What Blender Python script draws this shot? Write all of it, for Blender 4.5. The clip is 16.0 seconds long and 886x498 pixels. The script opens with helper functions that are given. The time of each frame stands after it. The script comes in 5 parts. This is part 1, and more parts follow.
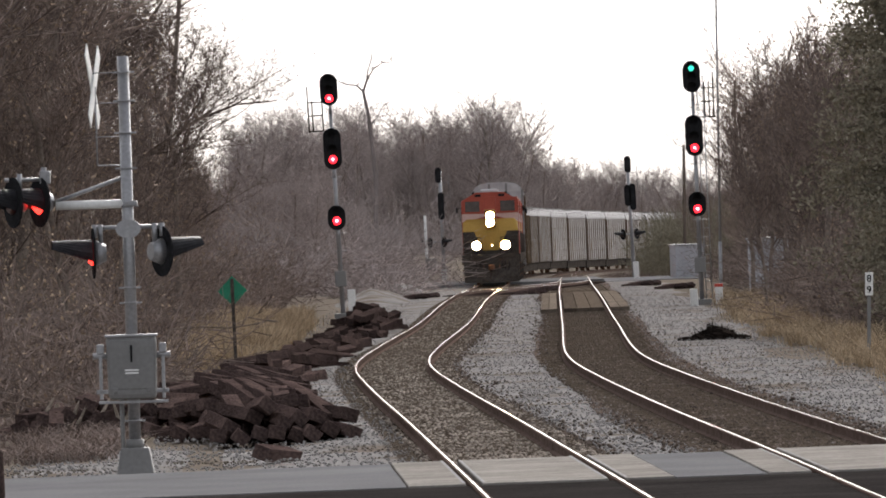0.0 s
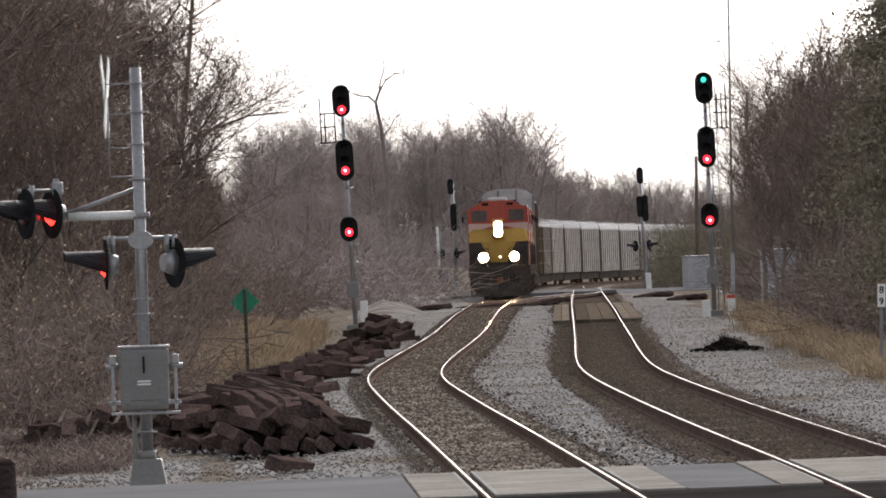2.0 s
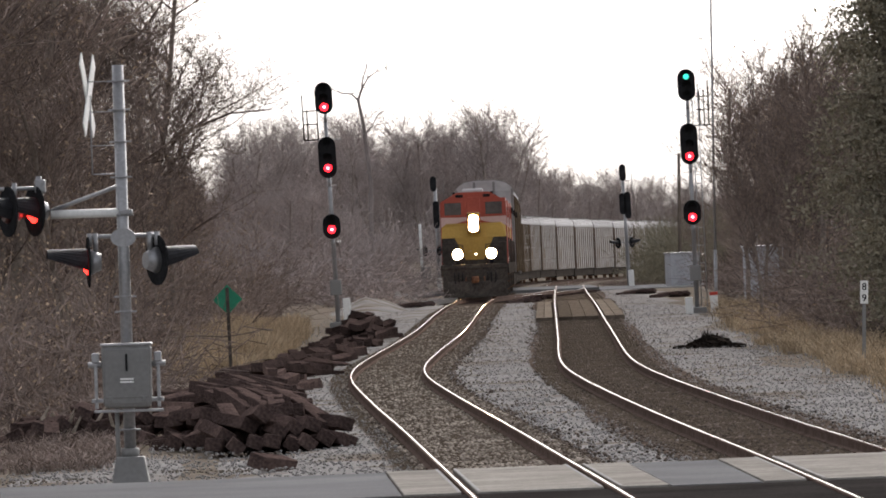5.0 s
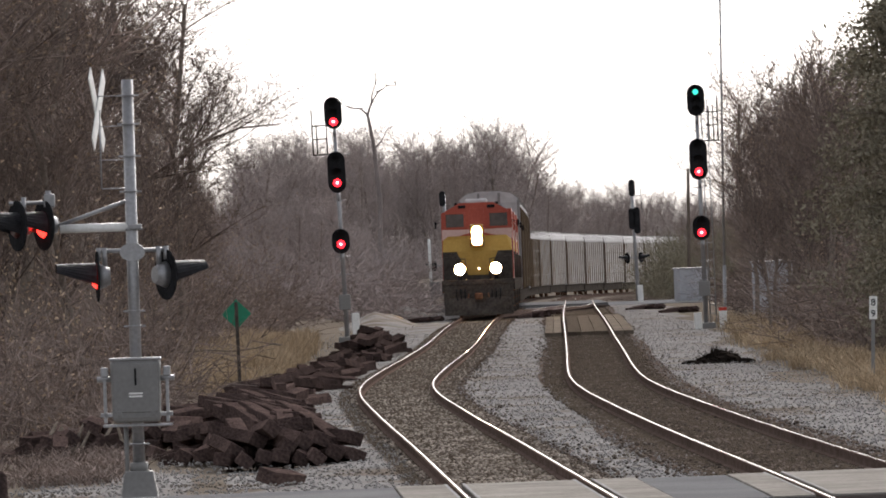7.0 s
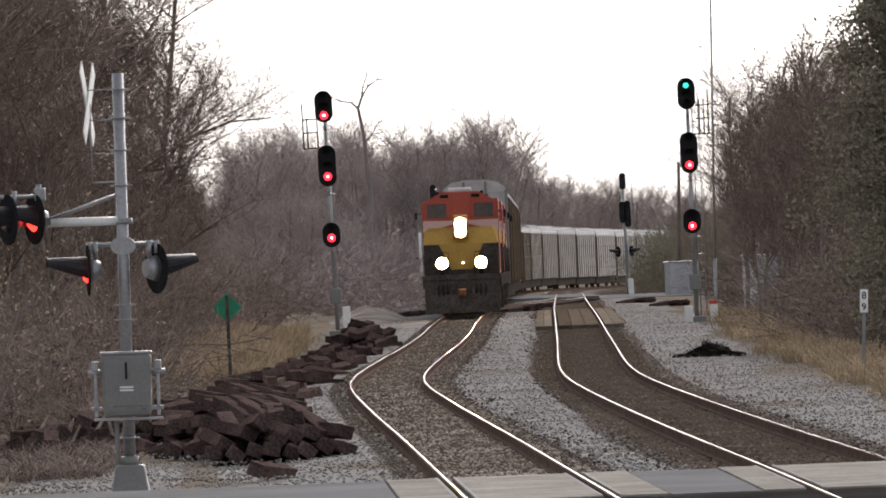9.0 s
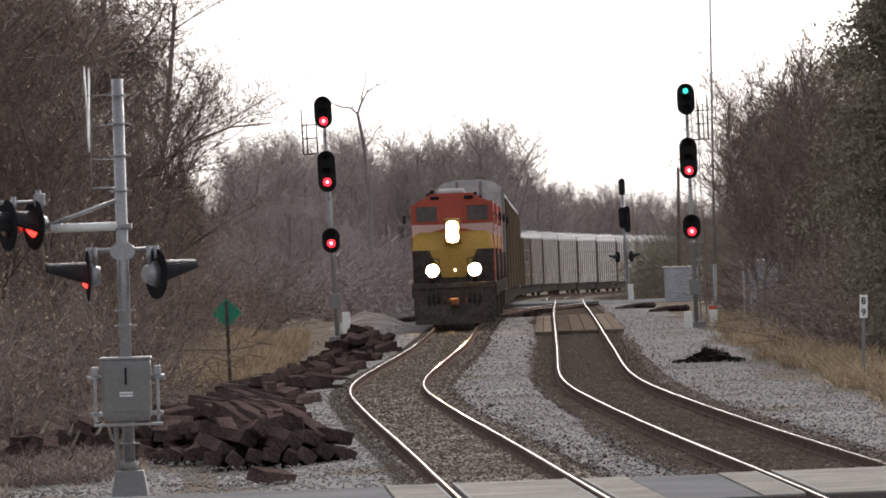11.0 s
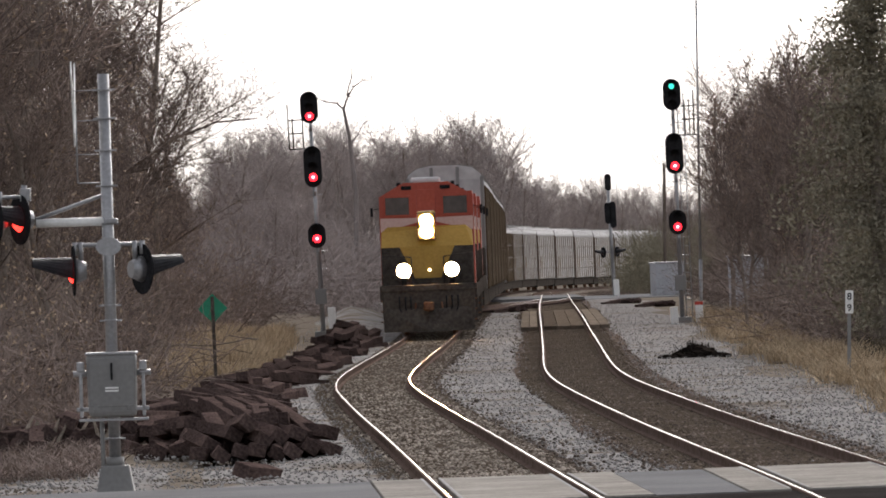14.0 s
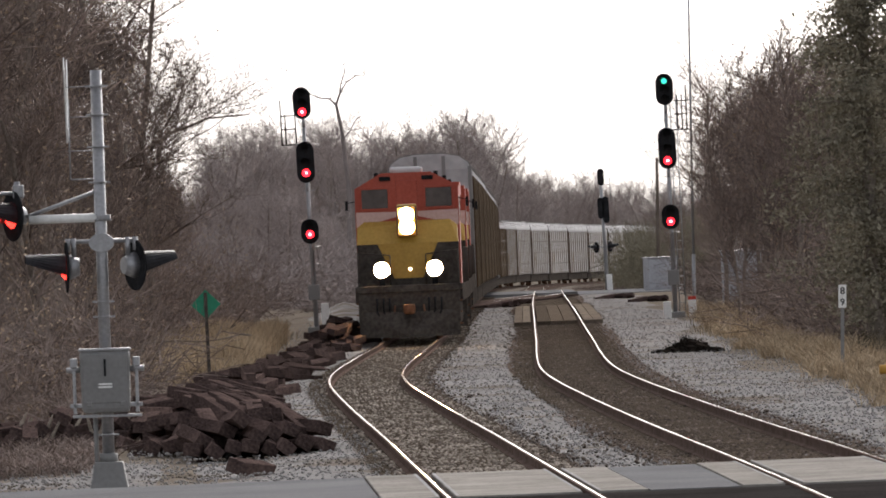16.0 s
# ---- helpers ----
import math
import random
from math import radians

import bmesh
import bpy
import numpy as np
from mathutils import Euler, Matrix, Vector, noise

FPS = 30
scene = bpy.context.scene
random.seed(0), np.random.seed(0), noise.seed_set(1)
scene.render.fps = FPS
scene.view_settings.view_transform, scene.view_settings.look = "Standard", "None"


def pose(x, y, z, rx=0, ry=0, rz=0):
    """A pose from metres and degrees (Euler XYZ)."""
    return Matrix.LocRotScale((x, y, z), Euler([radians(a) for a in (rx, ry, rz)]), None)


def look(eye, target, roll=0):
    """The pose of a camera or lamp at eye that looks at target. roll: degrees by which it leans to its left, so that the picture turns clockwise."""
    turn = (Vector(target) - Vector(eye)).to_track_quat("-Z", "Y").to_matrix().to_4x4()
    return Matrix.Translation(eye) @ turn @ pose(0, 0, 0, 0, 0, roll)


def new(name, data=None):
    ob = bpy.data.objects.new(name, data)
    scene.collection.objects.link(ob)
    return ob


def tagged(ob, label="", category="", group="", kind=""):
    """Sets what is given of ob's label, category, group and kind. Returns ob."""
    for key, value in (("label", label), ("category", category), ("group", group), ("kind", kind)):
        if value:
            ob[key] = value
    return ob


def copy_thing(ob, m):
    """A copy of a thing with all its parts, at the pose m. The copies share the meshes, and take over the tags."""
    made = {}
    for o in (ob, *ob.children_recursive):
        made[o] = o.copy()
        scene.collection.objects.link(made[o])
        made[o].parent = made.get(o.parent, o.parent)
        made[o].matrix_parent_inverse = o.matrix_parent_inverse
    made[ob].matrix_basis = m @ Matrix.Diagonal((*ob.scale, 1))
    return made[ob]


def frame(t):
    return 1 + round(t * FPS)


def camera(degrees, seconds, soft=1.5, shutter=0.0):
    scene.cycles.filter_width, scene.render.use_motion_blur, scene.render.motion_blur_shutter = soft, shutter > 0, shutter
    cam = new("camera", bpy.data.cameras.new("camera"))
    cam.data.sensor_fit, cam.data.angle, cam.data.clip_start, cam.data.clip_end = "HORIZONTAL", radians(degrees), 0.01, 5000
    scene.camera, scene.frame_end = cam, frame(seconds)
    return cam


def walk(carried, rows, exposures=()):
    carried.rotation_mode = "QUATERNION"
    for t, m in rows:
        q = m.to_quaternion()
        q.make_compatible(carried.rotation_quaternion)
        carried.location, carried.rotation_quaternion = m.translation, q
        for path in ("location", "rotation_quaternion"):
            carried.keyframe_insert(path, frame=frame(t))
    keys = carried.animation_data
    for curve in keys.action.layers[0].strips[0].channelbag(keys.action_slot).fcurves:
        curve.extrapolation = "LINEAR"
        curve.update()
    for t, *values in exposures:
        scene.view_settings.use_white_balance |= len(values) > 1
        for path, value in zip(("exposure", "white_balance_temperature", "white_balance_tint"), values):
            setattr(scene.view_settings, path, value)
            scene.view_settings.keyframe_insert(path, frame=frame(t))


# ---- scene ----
cam = camera(5.441, 16.0, soft=1.8)
EYE_HEIGHT = 2.77
# seconds, tilt, lean and turn of the long lens on its stand, in degrees
AIM = [
    (0.0, 89.9201, 2.200, 0.0000), (0.5, 89.9845, 2.274, -0.0674), (1.0, 89.9752, 2.158, -0.0465), (1.5, 89.9861, 2.199, -0.0238),
    (2.0, 89.9924, 2.184, 0.0762), (2.5, 89.9800, 2.155, 0.0269), (3.0, 89.9835, 2.199, -0.0131), (3.5, 89.9733, 2.212, 0.0153),
    (4.0, 89.9849, 2.255, -0.0057), (6.3, 89.9517, 2.239, -0.0621), (6.5, 89.9753, 2.251, -0.0693), (7.0, 90.0654, 2.162, 0.0258),
    (7.5, 90.0593, 2.197, 0.0380), (8.0, 90.0566, 2.176, -0.0096), (8.5, 90.0353, 2.202, -0.0100), (9.0, 90.0238, 2.207, -0.0316),
    (11.5, 90.0616, 2.210, -0.0342), (12.0, 90.0552, 2.175, -0.0701), (12.5, 90.0543, 2.223, -0.0922), (13.0, 90.0175, 2.232, -0.0949),
    (13.5, 90.0150, 2.225, -0.1135), (14.0, 90.0251, 2.174, -0.1213), (14.5, 90.0216, 2.243, -0.0962), (15.0, 90.0141, 2.147, -0.1603),
    (15.5, 89.9836, 2.196, -0.1933), (16.0, 89.9950, 2.327, -0.1642),
]
walk(cam, [(t, pose(0, 0, EYE_HEIGHT, rx, ry, rz)) for t, rx, ry, rz in AIM])

# ---- light: pale overcast evening sky, low sun behind cloud ahead and to the right ----
SUN_UP, SUN_SIDE = 32.0, 14.0
world = bpy.data.worlds.new("sky")
scene.world = world
world.use_nodes = True
wn, wl = world.node_tree.nodes, world.node_tree.links
sky = wn.new("ShaderNodeTexSky")
sky.sky_type, sky.sun_disc = "NISHITA", False
sky.sun_elevation, sky.sun_rotation = radians(SUN_UP), radians(SUN_SIDE)
sky.air_density, sky.dust_density, sky.ozone_density = 1.0, 4.0, 1.0
cloud = wn.new("ShaderNodeHueSaturation")
cloud.inputs["Saturation"].default_value = 0.22
wl.new(sky.outputs[0], cloud.inputs["Color"])
wl.new(cloud.outputs[0], wn["Background"].inputs[0])
wn["Background"].inputs[1].default_value = 0.13
sun = new("sun", bpy.data.lights.new("sun", "SUN"))
sun.data.energy, sun.data.angle, sun.data.color = 0.6, radians(14), (1.0, 0.9, 0.78)
sun.matrix_world = look((0, 0, 50), (-50 * math.sin(radians(SUN_SIDE)), -50 * math.cos(radians(SUN_SIDE)), 50 - 50 * math.tan(radians(SUN_UP))))
scene.view_settings.exposure = 1.0
scene.view_settings.use_white_balance = True
scene.view_settings.white_balance_temperature, scene.view_settings.white_balance_tint = 6500, 12.5


# ---- materials ----
def mat(name, a, b, rough=0.8, metal=0.0, size=1.0, fine=None, bump=0.2, island=0.0, spots=None, stretch=(1, 1, 1)):
    """Two-scale weathered surface between colours a and b; size and fine are noise cells per metre."""
    m = bpy.data.materials.new(name)
    m.use_nodes = True
    n, l = m.node_tree.nodes, m.node_tree.links
    p = n["Principled BSDF"]
    co = n.new("ShaderNodeTexCoord")
    mp = n.new("ShaderNodeMapping")
    mp.inputs["Scale"].default_value = stretch
    l.new(co.outputs["Object"], mp.inputs[0])
    big, small = n.new("ShaderNodeTexNoise"), n.new("ShaderNodeTexNoise")
    big.inputs["Scale"].default_value, big.inputs["Detail"].default_value = size, 5
    small.inputs["Scale"].default_value, small.inputs["Detail"].default_value = fine or size * 9, 4
    l.new(mp.outputs[0], big.inputs["Vector"])
    l.new(mp.outputs[0], small.inputs["Vector"])
    mix = n.new("ShaderNodeMath")
    mix.operation = "MULTIPLY_ADD"
    mix.inputs[1].default_value = 0.5
    l.new(big.outputs[0], mix.inputs[0])
    half = n.new("ShaderNodeMath")
    half.operation = "MULTIPLY"
    half.inputs[1].default_value = 0.5
    l.new(small.outputs[0], half.inputs[0])
    l.new(half.outputs[0], mix.inputs[2])
    ramp = n.new("ShaderNodeValToRGB")
    ramp.color_ramp.elements[0].position, ramp.color_ramp.elements[1].position = 0.36, 0.64
    ramp.color_ramp.elements[0].color, ramp.color_ramp.elements[1].color = (*a, 1), (*b, 1)
    l.new(mix.outputs[0], ramp.inputs[0])
    out = ramp.outputs[0]
    if spots:
        sn, sr = n.new("ShaderNodeTexNoise"), n.new("ShaderNodeValToRGB")
        sn.inputs["Scale"].default_value, sn.inputs["Detail"].default_value = spots[1], 6
        l.new(mp.outputs[0], sn.inputs["Vector"])
        sr.color_ramp.elements[0].position, sr.color_ramp.elements[1].position = spots[2], spots[2] + 0.1
        l.new(sn.outputs[0], sr.inputs[0])
        mx = n.new("ShaderNodeMix")
        mx.data_type = "RGBA"
        l.new(sr.outputs[0], mx.inputs[0])
        l.new(out, mx.inputs[6])
        mx.inputs[7].default_value = (*spots[0], 1)
        out = mx.outputs[2]
    if island:
        geo, obi, add, hsv = n.new("ShaderNodeNewGeometry"), n.new("ShaderNodeObjectInfo"), n.new("ShaderNodeMath"), n.new("ShaderNodeHueSaturation")
        add.operation = "ADD"
        l.new(geo.outputs["Random Per Island"], add.inputs[0])
        l.new(obi.outputs["Random"], add.inputs[1])
        rng = n.new("ShaderNodeMapRange")
        rng.inputs[1].default_value, rng.inputs[2].default_value = 0, 2
        rng.inputs[3].default_value, rng.inputs[4].default_value = 1 - island, 1 + island
        l.new(add.outputs[0], rng.inputs[0])
        l.new(rng.outputs[0], hsv.inputs["Value"])
        l.new(out, hsv.inputs["Color"])
        out = hsv.outputs[0]
    l.new(out, p.inputs["Base Color"])
    p.inputs["Roughness"].default_value, p.inputs["Metallic"].default_value = rough, metal
    p.inputs["Specular IOR Level"].default_value = 0.0 if rough >= 0.85 else 0.35
    if bump:
        bp = n.new("ShaderNodeBump")
        bp.inputs["Strength"].default_value, bp.inputs["Distance"].default_value = bump, 0.03
        l.new(small.outputs[0], bp.inputs["Height"])
        l.new(bp.outputs[0], p.inputs["Normal"])
    return m


def glow(name, colour, strength):
    m = bpy.data.materials.new(name)
    m.use_nodes = True
    p = m.node_tree.nodes["Principled BSDF"]
    p.inputs["Base Color"].default_value = (*[c * 0.5 for c in colour], 1)
    p.inputs["Emission Color"].default_value, p.inputs["Emission Strength"].default_value = (*colour, 1), strength
    return m


SOIL = mat("leaf_litter", (0.095, 0.08, 0.065), (0.18, 0.155, 0.128), 0.95, 0, 0.6, 7, 0.6)
GRAVEL = mat("grey_gravel", (0.15, 0.143, 0.138), (0.255, 0.246, 0.24), 0.9, 0, 0.35, 24, 0.4, spots=((0.135, 0.113, 0.094), 0.45, 0.52))
BALLAST = mat("oily_ballast", (0.04, 0.03, 0.026), (0.125, 0.098, 0.08), 0.9, 0, 0.5, 8, 0.8, stretch=(0.6, 1.6, 1))
BALLAST_WORN = mat("dusty_ballast", (0.08, 0.066, 0.056), (0.24, 0.212, 0.185), 0.9, 0, 0.5, 8, 0.8, stretch=(0.6, 1.6, 1))
STONE = mat("crushed_stone", (0.2, 0.192, 0.187), (0.33, 0.319, 0.312), 0.9, 0, 0.3, 14, 0.3, island=0.3, spots=((0.155, 0.132, 0.111), 0.45, 0.52))
STONE_TAN = mat("dusty_brown_stone", (0.1, 0.082, 0.068), (0.42, 0.37, 0.315), 0.9, 0, 0.3, 14, 0.3, island=0.7)
STONE_DARK = mat("oily_brown_stone", (0.05, 0.04, 0.034), (0.21, 0.172, 0.145), 0.9, 0, 0.3, 14, 0.3, island=0.75)
ASPHALT = mat("worn_asphalt", (0.115, 0.115, 0.118), (0.19, 0.19, 0.193), 0.85, 0, 0.4, 30, 0.3)
ASPHALT_DARK = mat("fresh_asphalt", (0.018, 0.016, 0.0155), (0.045, 0.041, 0.039), 0.85, 0, 0.6, 30, 0.3)
CONCRETE = mat("crossing_concrete", (0.17, 0.158, 0.142), (0.29, 0.272, 0.25), 0.85, 0, 1.2, 20, 0.2, island=0.12)
WHITE_EDGE = mat("pale_steel_edge", (0.24, 0.235, 0.228), (0.36, 0.355, 0.345), 0.9, 0.0, 2, 20, 0.1)
RAIL_TOP = mat("polished_rail", (0.31, 0.3, 0.29), (0.46, 0.45, 0.44), 0.11, 1.0, 1, 0.7, 0.12)
RAIL_SIDE = mat("rusty_rail", (0.075, 0.052, 0.043), (0.155, 0.116, 0.1), 0.9, 0.0, 2, 25, 0.3)
OLD_TIE = mat("creosoted_tie", (0.025, 0.0185, 0.0175), (0.088, 0.062, 0.056), 0.85, 0, 2.5, 25, 0.6, island=0.5, stretch=(0.3, 1, 1))
PAD_WOOD = mat("worn_tan_timber", (0.1, 0.082, 0.065), (0.2, 0.166, 0.134), 0.9, 0, 0.6, 6, 0.4, island=0.2)
TIE_BED = mat("bedded_tie", (0.06, 0.046, 0.036), (0.14, 0.115, 0.09), 0.9, 0, 2.5, 25, 0.5, island=0.3)
GALV = mat("galvanised_steel", (0.25, 0.25, 0.258), (0.36, 0.36, 0.368), 0.45, 0.7, 2, 25, 0.04)
CAST = mat("grey_cast_housing", (0.16, 0.158, 0.154), (0.21, 0.208, 0.204), 0.6, 0.1, 2, 20, 0.05)
BLACK = mat("black_paint", (0.012, 0.012, 0.013), (0.03, 0.03, 0.032), 0.86, 0, 3, 20, 0.1)
HOOD = mat("dark_hood_paint", (0.022, 0.022, 0.026), (0.045, 0.045, 0.052), 0.4, 0, 3, 20, 0.05)
DARK_LENS = mat("unlit_red_lens", (0.03, 0.006, 0.006), (0.06, 0.01, 0.01), 0.3, 0, 3, 20, 0.0)
WHITE = mat("white_paint", (0.62, 0.62, 0.6), (0.8, 0.8, 0.78), 0.55, 0, 3, 20, 0.08)
RED_TRIM = mat("red_paint", (0.4, 0.03, 0.02), (0.5, 0.05, 0.03), 0.5, 0, 3, 20, 0.08)
GREEN = mat("green_sign_face", (0.005, 0.14, 0.075), (0.01, 0.2, 0.11), 0.45, 0, 2, 15, 0.05)
SPLINTER = mat("split_pale_wood", (0.16, 0.13, 0.1), (0.42, 0.36, 0.3), 0.9, 0, 3, 30, 0.3, island=0.5)
WOOD_POLE = mat("weathered_pole_wood", (0.1, 0.08, 0.065), (0.2, 0.165, 0.14), 0.9, 0, 2, 20, 0.4, stretch=(1, 1, 0.15))
BARK = mat("grey_brown_bark", (0.12, 0.1, 0.085), (0.26, 0.22, 0.19), 0.95, 0, 2, 14, 0.5, island=0.25)
# bark of the crooked tree, paled to the painted haze of the woods
HAZED_BARK = mat("haze_toned_bark", (0.17, 0.147, 0.142), (0.27, 0.234, 0.225), 0.95, 0, 1, 8, 0.3)
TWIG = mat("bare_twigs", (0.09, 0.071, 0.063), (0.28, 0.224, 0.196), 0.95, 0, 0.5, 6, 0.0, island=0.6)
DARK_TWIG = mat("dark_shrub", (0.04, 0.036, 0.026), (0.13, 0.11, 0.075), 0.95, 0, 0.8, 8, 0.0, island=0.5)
# paler, greyer copy of the twig colour with distance haze painted in
HAZED_TWIG = mat("hazed_twigs", (0.22, 0.19, 0.183), (0.38, 0.328, 0.312), 0.95, 0, 0.4, 4, 0.0, island=0.35)
OLIVE = mat("olive_bush", (0.12, 0.108, 0.08), (0.25, 0.228, 0.17), 0.95, 0, 0.5, 5, 0.0, island=0.4)
DEAD_LEAF = mat("dead_leaves", (0.17, 0.12, 0.085), (0.46, 0.36, 0.26), 0.9, 0, 0.8, 8, 0.0, island=0.5)
NEEDLE = mat("dark_conifer_foliage", (0.18, 0.165, 0.125), (0.38, 0.342, 0.255), 0.85, 0, 0.8, 8, 0.0, island=0.5)
DRY_GRASS = mat("dry_grass", (0.22, 0.165, 0.108), (0.56, 0.445, 0.31), 0.9, 0, 0.5, 5, 0.0, island=0.4)
LOCO_RED = mat("loco_red_paint", (0.29, 0.048, 0.028), (0.4, 0.078, 0.046), 0.45, 0, 1, 12, 0.05)
LOCO_YELLOW = mat("loco_yellow_paint", (0.34, 0.2, 0.034), (0.46, 0.275, 0.052), 0.45, 0, 1, 12, 0.05)
LOCO_BLACK = mat("loco_grime_black", (0.034, 0.029, 0.026), (0.09, 0.078, 0.068), 0.9, 0.0, 1.2, 10, 0.15)
LOCO_PALE = mat("pale_pink_stripe", (0.5, 0.33, 0.3), (0.6, 0.43, 0.4), 0.5, 0, 1, 12, 0.05)
RACK_SIDE = mat("dusty_rack_panels", (0.27, 0.256, 0.25), (0.46, 0.44, 0.428), 0.88, 0.0, 0.4, 3, 0.1, island=0.3, spots=((0.2, 0.15, 0.11), 0.35, 0.62))
RACK_YELLOW = mat("faded_yellow_rack", (0.1, 0.07, 0.042), (0.18, 0.13, 0.075), 0.75, 0.1, 0.4, 3, 0.1, island=0.2)
END_POST = mat("brown_end_posts", (0.055, 0.036, 0.025), (0.12, 0.08, 0.052), 0.9, 0, 0.6, 5, 0.1, island=0.3)
RACK_POST = mat("grey_brown_posts", (0.19, 0.175, 0.16), (0.29, 0.27, 0.25), 0.88, 0, 0.5, 4, 0.1, island=0.2)
RACK_ROOF = mat("galvanised_rack_roof", (0.36, 0.355, 0.355), (0.52, 0.515, 0.515), 0.9, 0.0, 0.4, 3, 0.05, island=0.2)
RUST = mat("rusty_frame", (0.09, 0.045, 0.028), (0.2, 0.11, 0.07), 0.85, 0.1, 1, 10, 0.2)
GLASS = mat("dark_cab_glass", (0.07, 0.06, 0.058), (0.11, 0.095, 0.09), 0.15, 0, 1, 5, 0.0)
SHED = mat("pale_metal_cladding", (0.36, 0.365, 0.385), (0.48, 0.485, 0.51), 0.86, 0.1, 0.8, 6, 0.1)
CHAR = mat("charred_debris", (0.008, 0.007, 0.006), (0.03, 0.024, 0.02), 0.95, 0, 2, 14, 0.6, island=0.4)
# gold of headlights on the barrier arm, painted in as its base colour
YELLOW = mat("headlit_gold", (0.38, 0.2, 0.035), (0.5, 0.28, 0.05), 0.5, 0, 2, 10, 0.05)
RED_LAMP = glow("lit_red_lens", (1.0, 0.015, 0.025), 3.0)
RED_LAMP_HOT = glow("red_lamp_core", (1.0, 0.25, 0.3), 8.0)
GREEN_LAMP = glow("lit_green_lens", (0.03, 0.6, 0.4), 1.2)
FLASH_LAMP = glow("lit_flasher_lens", (1.0, 0.03, 0.02), 2.6)
HEAD_LAMP = glow("headlight_lens", (1.0, 0.64, 0.3), 400.0)
SMALL_LAMP = glow("small_marker_lens", (1.0, 0.9, 0.7), 6.0)


# ---- mesh helpers ----
def link_mesh(name, me, parent=None):
    ob = new(name, me)
    if parent:
        ob.parent = parent
    return ob


def part(name, bm, material, parent=None, label=""):
    me = bpy.data.meshes.new(name)
    bm.to_mesh(me)
    bm.free()
    for m in material if isinstance(material, (list, tuple)) else [material]:
        me.materials.append(m)
    ob = link_mesh(name, me, parent)
    if label:
        ob["label"] = label
    return ob


def raw(name, verts, faces, material, parent=None, slots=None):
    me = bpy.data.meshes.new(name)
    me.from_pydata([tuple(v) for v in verts], [], [tuple(f) for f in faces])
    for m in material if isinstance(material, (list, tuple)) else [material]:
        me.materials.append(m)
    if slots is not None:
        me.polygons.foreach_set("material_index", slots)
    me.update()
    return link_mesh(name, me, parent)


def thing(name, label, category, group="", kind="", at=None):
    return tagged_at(new(name), label, category, group, kind, at)


def tagged_at(ob, label, category, group="", kind="", at=None):
    if at is not None:
        ob.matrix_basis = at
    return tagged(ob, label, category, group, kind)


def box(bm, x0, x1, y0, y1, z0, z1, bevel=0.0, m=None, slot=0):
    vs = [bm.verts.new((x, y, z)) for z in (z0, z1) for y in (y0, y1) for x in (x0, x1)]
    fs = [bm.faces.new([vs[i] for i in q]) for q in ((0, 2, 3, 1), (4, 5, 7, 6), (0, 1, 5, 4), (1, 3, 7, 5), (3, 2, 6, 7), (2, 0, 4, 6))]
    for f in fs:
        f.material_index = slot
    if bevel:
        edges = list({e for f in fs for e in f.edges})
        r = bmesh.ops.bevel(bm, geom=edges, offset=bevel, segments=2, profile=0.5, affect="EDGES")
        vs = list({v for f in r["faces"] for v in f.verts} | {v for v in vs if v.is_valid})
        for f in r["faces"]:
            f.material_index = slot
    if m is not None:
        bmesh.ops.transform(bm, matrix=m, verts=vs)
    return vs


def rod(bm, a, b, r0, r1=None, sides=10, slot=0):
    a, b = Vector(a), Vector(b)
    r = bmesh.ops.create_cone(bm, cap_ends=True, segments=sides, radius1=r0, radius2=r0 if r1 is None else r1, depth=(b - a).length)
    m = Matrix.Translation((a + b) / 2) @ (b - a).to_track_quat("Z", "Y").to_matrix().to_4x4()
    bmesh.ops.transform(bm, matrix=m, verts=r["verts"])
    for v in r["verts"]:
        for f in v.link_faces:
            f.material_index = slot
            f.smooth = len(f.verts) == 4
    return r["verts"]


def prism(bm, outline, y0, y1, slot=0):
    """An outline of (x, z) carried from y0 to y1."""
    a = [bm.verts.new((x, y0, z)) for x, z in outline]
    b = [bm.verts.new((x, y1, z)) for x, z in outline]
    n = len(a)
    fs = [bm.faces.new(a), bm.faces.new(b[::-1])] + [bm.faces.new((a[i], b[i], b[(i + 1) % n], a[(i + 1) % n])) for i in range(n)]
    for f in fs:
        f.material_index = slot
    bmesh.ops.recalc_face_normals(bm, faces=fs)
    return a + b


def tubes(segs, sides=3):
    """Tapered tubes from rows of x0 y0 z0 x1 y1 z1 r0 r1; returns vertices and faces as arrays."""
    s = np.asarray(segs, float)
    p, q, r0, r1 = s[:, 0:3], s[:, 3:6], s[:, 6:7], s[:, 7:8]
    d = q - p
    d /= np.linalg.norm(d, axis=1, keepdims=True) + 1e-9
    ref = np.where(np.abs(d[:, 2:3]) > 0.9, [[1.0, 0, 0]], [[0, 0, 1.0]])
    u = np.cross(d, ref)
    u /= np.linalg.norm(u, axis=1, keepdims=True) + 1e-9
    w = np.cross(d, u)
    ring = []
    for k in range(sides):
        c, si = math.cos(2 * math.pi * k / sides), math.sin(2 * math.pi * k / sides)
        o = u * c + w * si
        ring += [p + o * r0, q + o * r1]
    v = np.stack(ring, 1).reshape(-1, 3)
    base = np.arange(len(s))[:, None] * 2 * sides
    f = np.concatenate([base + np.array([[2 * k, 2 * ((k + 1) % sides), 2 * ((k + 1) % sides) + 1, 2 * k + 1]]) for k in range(sides)])
    return v, f


